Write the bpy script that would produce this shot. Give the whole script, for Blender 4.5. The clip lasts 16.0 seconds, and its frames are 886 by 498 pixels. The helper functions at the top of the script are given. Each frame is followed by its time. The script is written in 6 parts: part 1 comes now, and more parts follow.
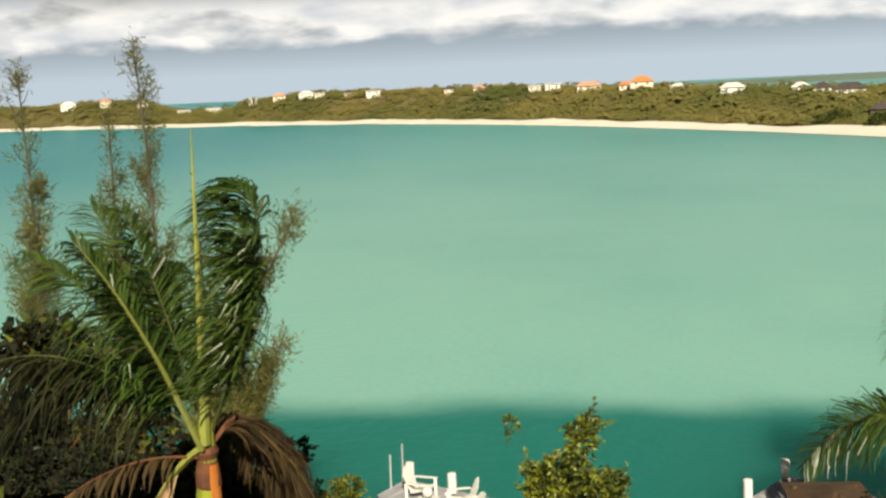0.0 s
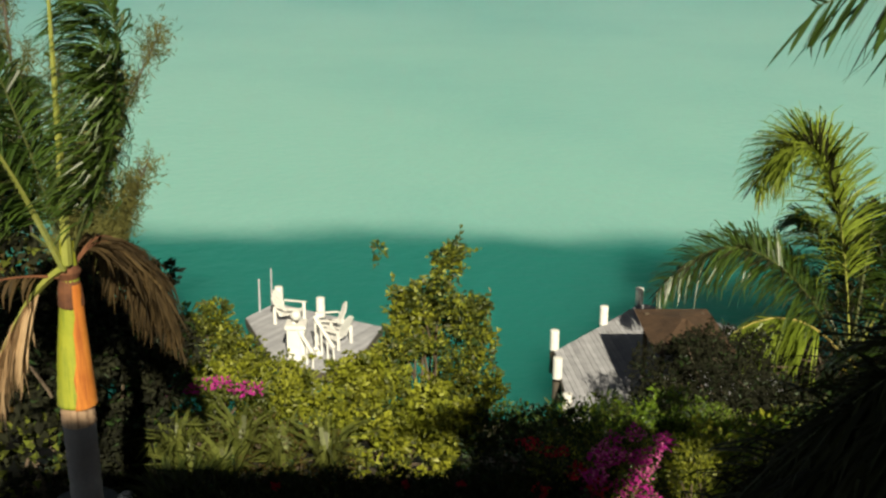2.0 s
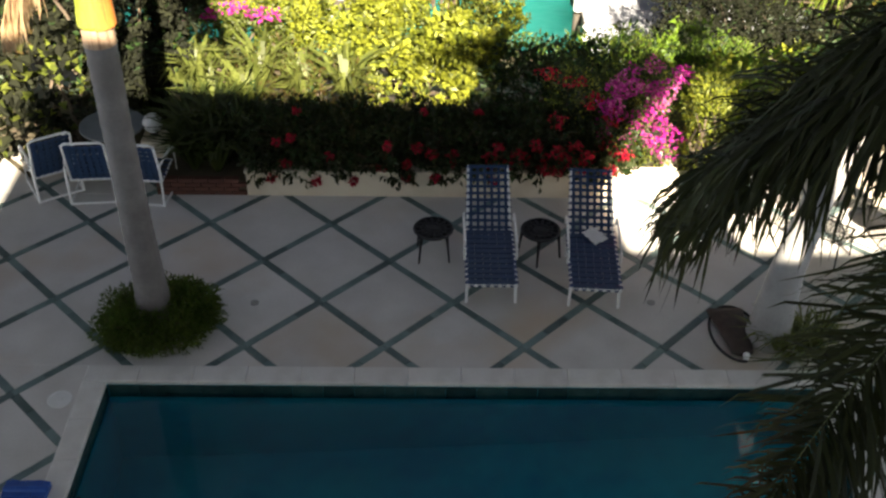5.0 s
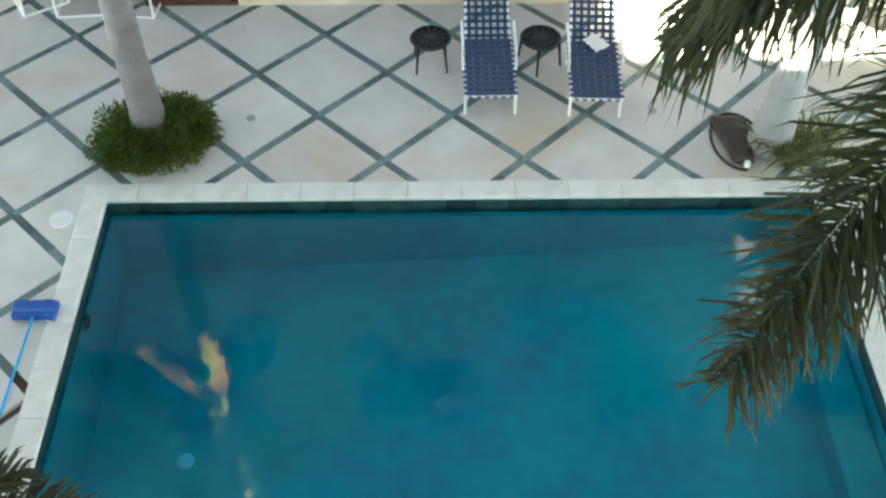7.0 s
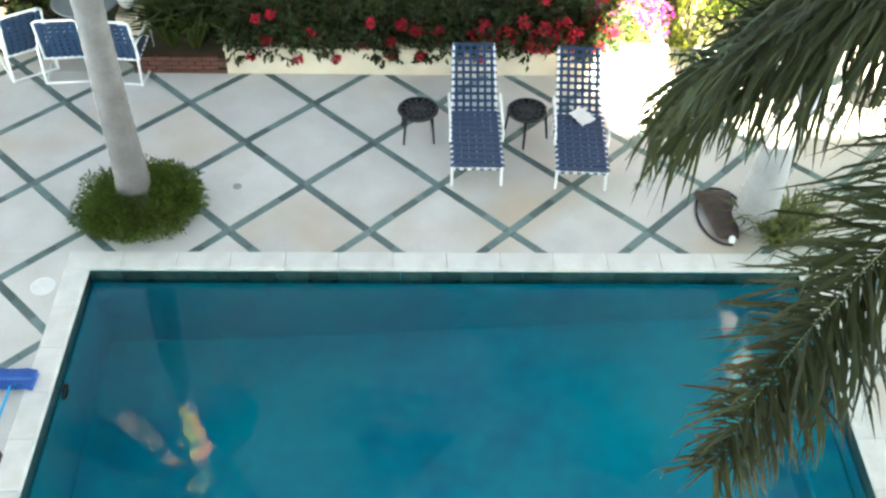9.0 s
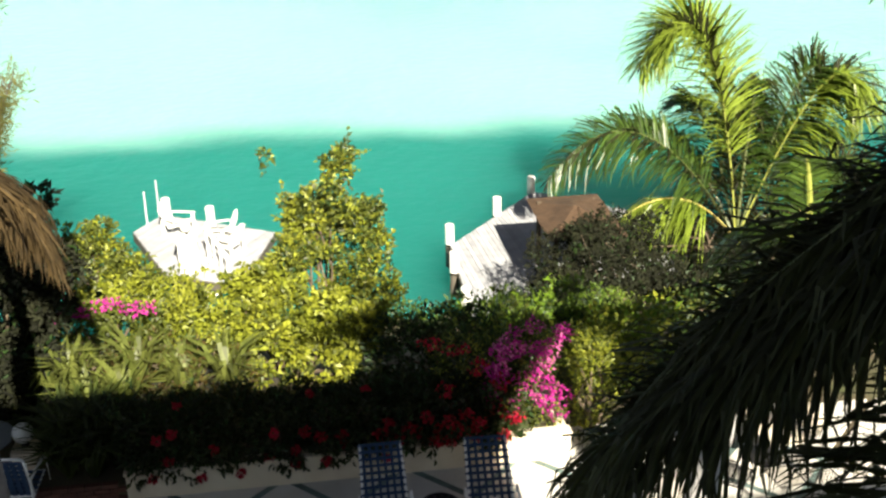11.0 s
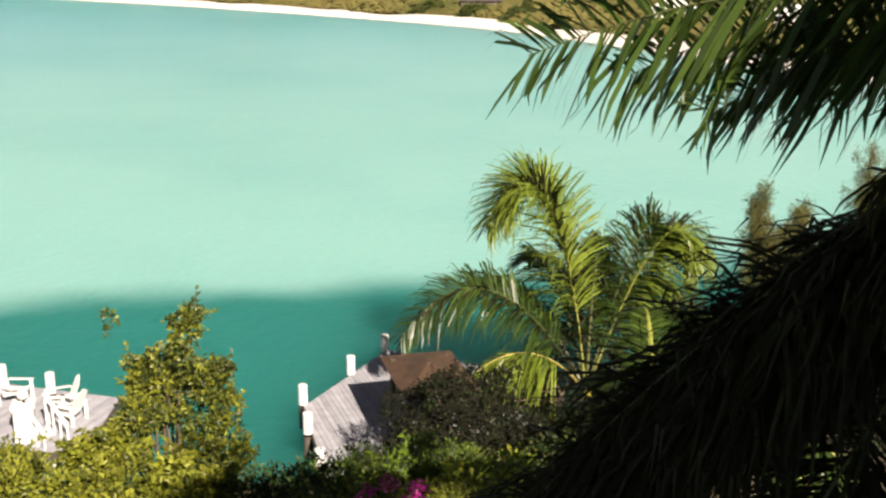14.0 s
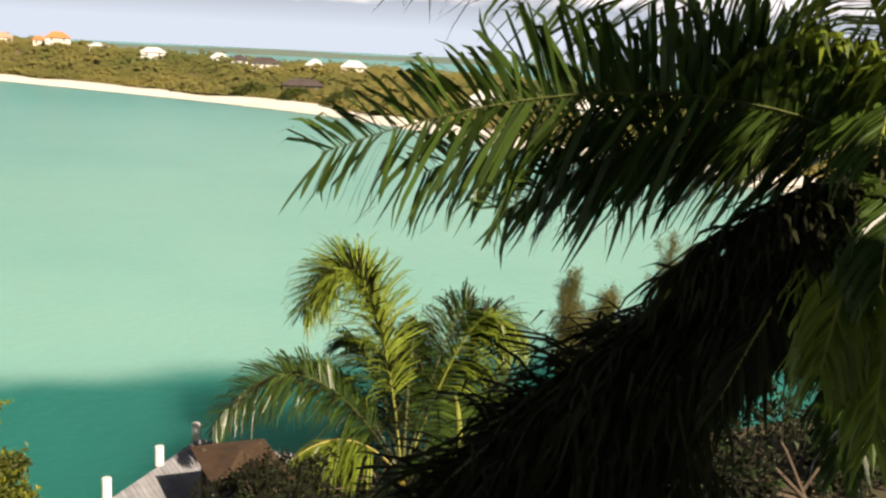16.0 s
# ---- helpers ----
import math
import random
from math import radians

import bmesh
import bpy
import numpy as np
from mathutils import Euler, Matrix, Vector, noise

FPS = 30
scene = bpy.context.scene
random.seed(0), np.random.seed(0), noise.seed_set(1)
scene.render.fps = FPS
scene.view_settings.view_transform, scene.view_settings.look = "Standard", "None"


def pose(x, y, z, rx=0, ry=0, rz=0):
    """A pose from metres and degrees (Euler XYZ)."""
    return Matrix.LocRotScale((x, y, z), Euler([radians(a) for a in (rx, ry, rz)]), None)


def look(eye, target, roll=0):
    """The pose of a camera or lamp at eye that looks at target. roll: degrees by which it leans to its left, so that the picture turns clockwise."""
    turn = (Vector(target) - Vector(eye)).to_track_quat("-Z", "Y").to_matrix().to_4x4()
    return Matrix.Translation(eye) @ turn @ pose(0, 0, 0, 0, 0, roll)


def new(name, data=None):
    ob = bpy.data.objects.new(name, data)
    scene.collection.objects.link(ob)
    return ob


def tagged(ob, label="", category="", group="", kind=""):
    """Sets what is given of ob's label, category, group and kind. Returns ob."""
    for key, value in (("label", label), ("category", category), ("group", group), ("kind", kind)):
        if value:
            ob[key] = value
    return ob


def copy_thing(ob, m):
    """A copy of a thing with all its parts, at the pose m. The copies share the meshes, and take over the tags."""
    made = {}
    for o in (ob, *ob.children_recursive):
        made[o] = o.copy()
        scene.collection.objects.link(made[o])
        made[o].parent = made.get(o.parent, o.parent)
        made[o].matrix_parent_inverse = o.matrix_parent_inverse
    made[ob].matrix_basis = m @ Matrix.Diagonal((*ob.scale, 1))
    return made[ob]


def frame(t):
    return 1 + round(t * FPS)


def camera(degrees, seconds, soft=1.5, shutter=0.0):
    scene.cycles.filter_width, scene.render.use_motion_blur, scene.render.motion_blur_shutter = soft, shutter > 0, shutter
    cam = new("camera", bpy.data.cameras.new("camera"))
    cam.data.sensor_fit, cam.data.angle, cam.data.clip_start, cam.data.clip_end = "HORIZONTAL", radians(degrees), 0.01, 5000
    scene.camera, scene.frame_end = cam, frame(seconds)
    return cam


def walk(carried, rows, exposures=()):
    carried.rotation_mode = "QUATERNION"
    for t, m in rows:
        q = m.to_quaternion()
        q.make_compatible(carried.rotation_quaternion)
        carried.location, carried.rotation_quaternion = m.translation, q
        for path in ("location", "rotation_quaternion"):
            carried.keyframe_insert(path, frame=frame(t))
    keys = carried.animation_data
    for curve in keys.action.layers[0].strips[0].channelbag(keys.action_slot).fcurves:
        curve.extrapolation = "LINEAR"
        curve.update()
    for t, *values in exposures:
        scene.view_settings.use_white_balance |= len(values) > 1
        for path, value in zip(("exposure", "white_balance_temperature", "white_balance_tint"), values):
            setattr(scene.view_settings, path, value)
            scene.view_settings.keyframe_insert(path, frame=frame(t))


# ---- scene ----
FOV = 44.8
cam = camera(FOV, 16.0, soft=2.5)
PATH = [
    (0.0, 1.428, -10.610, 9.027, 81.51, 2.62, 4.90),
    (0.5, 1.397, -10.601, 9.052, 78.97, 0.78, 1.18),
    (1.0, 1.441, -10.613, 9.030, 75.49, 0.00, -0.51),
    (1.5, 1.468, -10.633, 9.019, 73.44, -0.22, -0.88),
    (2.0, 1.470, -10.661, 9.013, 72.27, -0.31, -1.37),
    (2.5, 1.451, -10.696, 8.995, 68.61, 0.28, -0.70),
    (3.0, 1.450, -10.706, 8.979, 65.06, -0.46, -0.28),
    (3.5, 1.443, -10.711, 8.965, 62.72, -0.53, 0.21),
    (4.0, 1.437, -10.711, 8.958, 59.78, -0.94, 0.08),
    (4.5, 1.432, -10.729, 8.955, 57.06, -0.77, -0.16),
    (5.0, 1.428, -10.713, 8.962, 52.91, -0.77, -0.18),
    (5.2, 1.428, -10.698, 8.966, 51.80, -0.46, 0.11),
    (7.3, 1.429, -10.535, 9.013, 40.46, -0.03, -1.03),
    (7.5, 1.429, -10.520, 9.017, 39.38, 0.29, -1.16),
    (8.0, 1.435, -10.487, 9.029, 38.92, 1.52, -2.48),
    (8.5, 1.444, -10.461, 9.048, 39.14, -0.60, -0.20),
    (9.0, 1.453, -10.427, 9.068, 45.59, -1.10, -0.80),
    (9.5, 1.471, -10.404, 9.089, 51.76, 0.66, -4.31),
    (10.0, 1.489, -10.376, 9.105, 57.38, 1.66, -7.63),
    (10.2, 1.491, -10.380, 9.099, 59.30, 1.32, -7.79),
    (12.3, 1.516, -10.425, 9.024, 73.28, 0.80, -8.37),
    (12.5, 1.516, -10.425, 9.024, 73.38, 0.61, -9.59),
    (13.0, 1.524, -10.430, 9.011, 74.71, 0.12, -11.11),
    (13.5, 1.534, -10.437, 9.002, 75.54, -0.14, -13.57),
    (14.0, 1.547, -10.450, 8.999, 75.04, -0.42, -15.59),
    (14.5, 1.562, -10.464, 8.999, 76.51, 0.00, -18.24),
    (15.0, 1.582, -10.475, 8.999, 77.23, -0.60, -17.12),
    (15.5, 1.622, -10.473, 9.032, 79.10, -1.02, -17.49),
    (16.0, 1.667, -10.473, 9.055, 79.72, -2.74, -24.82),
]
EXPOSURE = [(0.0, 0.46, 6750, 6.5), (0.5, 0.1, 6850, 5.5), (1.5, 0.32, 6680, 4), (2.5, 0.78, 6600, 8), (3.0, 1.33, 6360, 18), (3.5, 1.8, 5950, 11), (4.0, 2.0, 5750, 10), (4.5, 2.2, 5950, 10), (5.0, 2.52, 6550, 10), (5.2, 2.75, 6380, 8),
            (7.3, 4.84, 6450, -5), (8.0, 5.04, 6450, -6), (8.5, 5.12, 6450, -6), (9.0, 5.08, 6500, -3), (9.5, 4.88, 6700, 8), (10.0, 4.32, 7450, 13), (10.3, 4.05, 6580, 6), (11.2, 1.35, 6280, 8), (12.3, 0.93, 6420, 20), (13.5, 1.03, 6420, 20.5), (14.5, 1.05, 6380, 20), (15.0, 1.05, 6400, 18), (16.0, 0.82, 6900, 17)]
walk(cam, [(row[0], pose(*row[1:])) for row in PATH], EXPOSURE)

# ---- light ----
SUN_TRAVEL = Vector((-0.17, 0.985, -0.68)).normalized()
elevation = math.asin(-SUN_TRAVEL.z)
azimuth = math.atan2(-SUN_TRAVEL.x, -SUN_TRAVEL.y)

world = bpy.data.worlds.new("sky")
scene.world = world
world.use_nodes = True
wn, wl = world.node_tree.nodes, world.node_tree.links
background = wn["Background"]
sky = wn.new("ShaderNodeTexSky")
sky.sky_type = "NISHITA"
sky.sun_disc = False
sky.sun_elevation, sky.sun_rotation = elevation, azimuth
where = wn.new("ShaderNodeTexCoord")
stretch = wn.new("ShaderNodeMapping")
stretch.inputs["Scale"].default_value = (5.0, 5.0, 15.0)
clouds = wn.new("ShaderNodeTexNoise")
clouds.inputs["Scale"].default_value, clouds.inputs["Detail"].default_value = 1.5, 6.0
shape = wn.new("ShaderNodeValToRGB")
shape.color_ramp.elements[0].position, shape.color_ramp.elements[1].position = 0.30, 0.44
billow = wn.new("ShaderNodeTexNoise")
billow.inputs["Scale"].default_value, billow.inputs["Detail"].default_value = 3.6, 7.0
tone = wn.new("ShaderNodeValToRGB")
tone.color_ramp.elements[0].position, tone.color_ramp.elements[1].position = 0.34, 0.62
tone.color_ramp.elements[0].color, tone.color_ramp.elements[1].color = (165, 170, 186, 1), (250, 243, 238, 1)
heights = wn.new("ShaderNodeSeparateXYZ")
bank = wn.new("ShaderNodeValToRGB")
for k, (at, value) in enumerate(((0.0, 0.0), (0.044, 0.0), (0.052, 0.97), (0.078, 0.9), (0.105, 0.1), (1.0, 0.01))):
    stop = bank.color_ramp.elements[k] if k < 2 else bank.color_ramp.elements.new(at)
    stop.position, stop.color = at, (value, value, value, 1)
cover = wn.new("ShaderNodeMath")
cover.operation = "MULTIPLY"
haze = wn.new("ShaderNodeMapRange")
haze.inputs["From Min"].default_value, haze.inputs["From Max"].default_value = 0.10, 0.02
haze.inputs["To Max"].default_value = 0.95
hazed = wn.new("ShaderNodeMixRGB")
hazed.inputs["Color2"].default_value = (134, 156, 182, 1)
mixed = wn.new("ShaderNodeMixRGB")
wl.new(where.outputs["Generated"], stretch.inputs["Vector"])
wl.new(stretch.outputs["Vector"], clouds.inputs["Vector"])
wl.new(stretch.outputs["Vector"], billow.inputs["Vector"])
wl.new(clouds.outputs["Fac"], shape.inputs["Fac"])
wl.new(billow.outputs["Fac"], tone.inputs["Fac"])
wl.new(where.outputs["Generated"], heights.inputs[0])
ragged_edge = wn.new("ShaderNodeMath")
ragged_edge.operation = "MULTIPLY_ADD"
ragged_edge.inputs[1].default_value = 0.026
lowered = wn.new("ShaderNodeMath")
lowered.inputs[1].default_value = -0.013
wl.new(billow.outputs["Fac"], ragged_edge.inputs[0])
wl.new(heights.outputs["Z"], ragged_edge.inputs[2])
wl.new(ragged_edge.outputs[0], lowered.inputs[0])
wl.new(lowered.outputs[0], bank.inputs["Fac"])
wl.new(heights.outputs["Z"], haze.inputs["Value"])
wl.new(shape.outputs["Color"], cover.inputs[0])
wl.new(bank.outputs["Color"], cover.inputs[1])
clear_blue = wn.new("ShaderNodeMixRGB")
clear_blue.blend_type, clear_blue.inputs["Fac"].default_value = "MULTIPLY", 1.0
clear_blue.inputs["Color2"].default_value = (0.78, 0.97, 1.35, 1)
wl.new(sky.outputs["Color"], clear_blue.inputs["Color1"])
wl.new(clear_blue.outputs["Color"], hazed.inputs["Color1"])
wl.new(haze.outputs["Result"], hazed.inputs["Fac"])
wl.new(cover.outputs[0], mixed.inputs["Fac"])
wl.new(hazed.outputs["Color"], mixed.inputs["Color1"])
wl.new(tone.outputs["Color"], mixed.inputs["Color2"])
wl.new(mixed.outputs["Color"], background.inputs["Color"])
background.inputs["Strength"].default_value = 0.0031

sun = new("sun", bpy.data.lights.new("sun", "SUN"))
sun.data.energy, sun.data.angle, sun.data.color = 5.0, radians(0.6), (1.0, 0.885, 0.69)
sun.matrix_world = look(-SUN_TRAVEL * 60, (0, 0, 0))


# ---- materials ----
def material(name, low, high, scale=4.0, rough=0.6, bump=0.1, fine=40.0, metal=0.0, by_piece=0.0, stain=None, translucent=0.0, per="island"):
    """Two colours mixed by noise at two scales, an optional stain colour, relief, and a change of tone from piece to piece."""
    m = bpy.data.materials.new(name)
    m.use_nodes = True
    n, l = m.node_tree.nodes, m.node_tree.links
    b = n["Principled BSDF"]
    b.inputs["Roughness"].default_value, b.inputs["Metallic"].default_value = rough, metal
    tc = n.new("ShaderNodeTexCoord")
    big, small = n.new("ShaderNodeTexNoise"), n.new("ShaderNodeTexNoise")
    big.inputs["Scale"].default_value, big.inputs["Detail"].default_value = scale, 4.0
    small.inputs["Scale"].default_value, small.inputs["Detail"].default_value = fine, 3.0
    l.new(tc.outputs["Object"], big.inputs["Vector"])
    l.new(tc.outputs["Object"], small.inputs["Vector"])
    add = n.new("ShaderNodeMath")
    add.operation = "MULTIPLY_ADD"
    add.inputs[1].default_value = 0.35
    l.new(small.outputs["Fac"], add.inputs[0])
    l.new(big.outputs["Fac"], add.inputs[2])
    ramp = n.new("ShaderNodeValToRGB")
    ramp.color_ramp.elements[0].position, ramp.color_ramp.elements[1].position = 0.42, 0.95
    ramp.color_ramp.elements[0].color, ramp.color_ramp.elements[1].color = (*low, 1), (*high, 1)
    l.new(add.outputs[0], ramp.inputs["Fac"])
    colour = ramp.outputs["Color"]
    if stain:
        blot = n.new("ShaderNodeTexNoise")
        blot.inputs["Scale"].default_value, blot.inputs["Detail"].default_value = scale * 0.33, 5.0
        edge = n.new("ShaderNodeMapRange")
        edge.inputs["From Min"].default_value, edge.inputs["From Max"].default_value = 0.52, 0.72
        mix = n.new("ShaderNodeMixRGB")
        mix.inputs["Color2"].default_value = (*stain, 1)
        l.new(tc.outputs["Object"], blot.inputs["Vector"])
        l.new(blot.outputs["Fac"], edge.inputs["Value"])
        l.new(edge.outputs["Result"], mix.inputs["Fac"])
        l.new(colour, mix.inputs["Color1"])
        colour = mix.outputs["Color"]
    if by_piece:
        hsv = n.new("ShaderNodeHueSaturation")
        ranged = n.new("ShaderNodeMapRange")
        ranged.inputs["To Min"].default_value, ranged.inputs["To Max"].default_value = 1 - by_piece, 1 + by_piece
        if per == "island":
            l.new(n.new("ShaderNodeNewGeometry").outputs["Random Per Island"], ranged.inputs["Value"])
        else:
            l.new(n.new("ShaderNodeObjectInfo").outputs["Random"], ranged.inputs["Value"])
        l.new(ranged.outputs["Result"], hsv.inputs["Value"])
        l.new(colour, hsv.inputs["Color"])
        colour = hsv.outputs["Color"]
    l.new(colour, b.inputs["Base Color"])
    if bump:
        rise = n.new("ShaderNodeBump")
        rise.inputs["Strength"].default_value, rise.inputs["Distance"].default_value = bump, 0.02
        l.new(add.outputs[0], rise.inputs["Height"])
        l.new(rise.outputs["Normal"], b.inputs["Normal"])
    if translucent:
        through_leaf = n.new("ShaderNodeBsdfTranslucent")
        blend = n.new("ShaderNodeMixShader")
        blend.inputs["Fac"].default_value = translucent
        l.new(colour, through_leaf.inputs["Color"])
        l.new(b.outputs["BSDF"], blend.inputs[1])
        l.new(through_leaf.outputs["BSDF"], blend.inputs[2])
        l.new(blend.outputs["Shader"], n["Material Output"].inputs["Surface"])
    return m


def leafy(name, low, high, spread=0.38, rough=0.5, glow=0.36):
    return material(name, low, high, 1.3, rough, 0.0, 9.0, by_piece=spread, translucent=glow)


def streaky(name, low, high, streak, rough=0.45):
    """A sheath with streaks and cracks that run up and down."""
    m = material(name, low, high, 2.0, rough, 0.05, 20)
    n, l = m.node_tree.nodes, m.node_tree.links
    b = n["Principled BSDF"]
    tc, fit, lines, edge, mix = n.new("ShaderNodeTexCoord"), n.new("ShaderNodeMapping"), n.new("ShaderNodeTexNoise"), n.new("ShaderNodeMapRange"), n.new("ShaderNodeMixRGB")
    fit.inputs["Scale"].default_value = (22, 22, 1.1)
    lines.inputs["Scale"].default_value, lines.inputs["Detail"].default_value = 1.0, 4.0
    edge.inputs["From Min"].default_value, edge.inputs["From Max"].default_value = 0.48, 0.70
    edge.inputs["To Max"].default_value = 0.85
    mix.inputs["Color2"].default_value = (*streak, 1)
    l.new(tc.outputs["Object"], fit.inputs["Vector"])
    l.new(fit.outputs["Vector"], lines.inputs["Vector"])
    l.new(lines.outputs["Fac"], edge.inputs["Value"])
    l.new(edge.outputs["Result"], mix.inputs["Fac"])
    l.new(b.inputs["Base Color"].links[0].from_socket, mix.inputs["Color1"])
    l.new(mix.outputs["Color"], b.inputs["Base Color"])
    return m


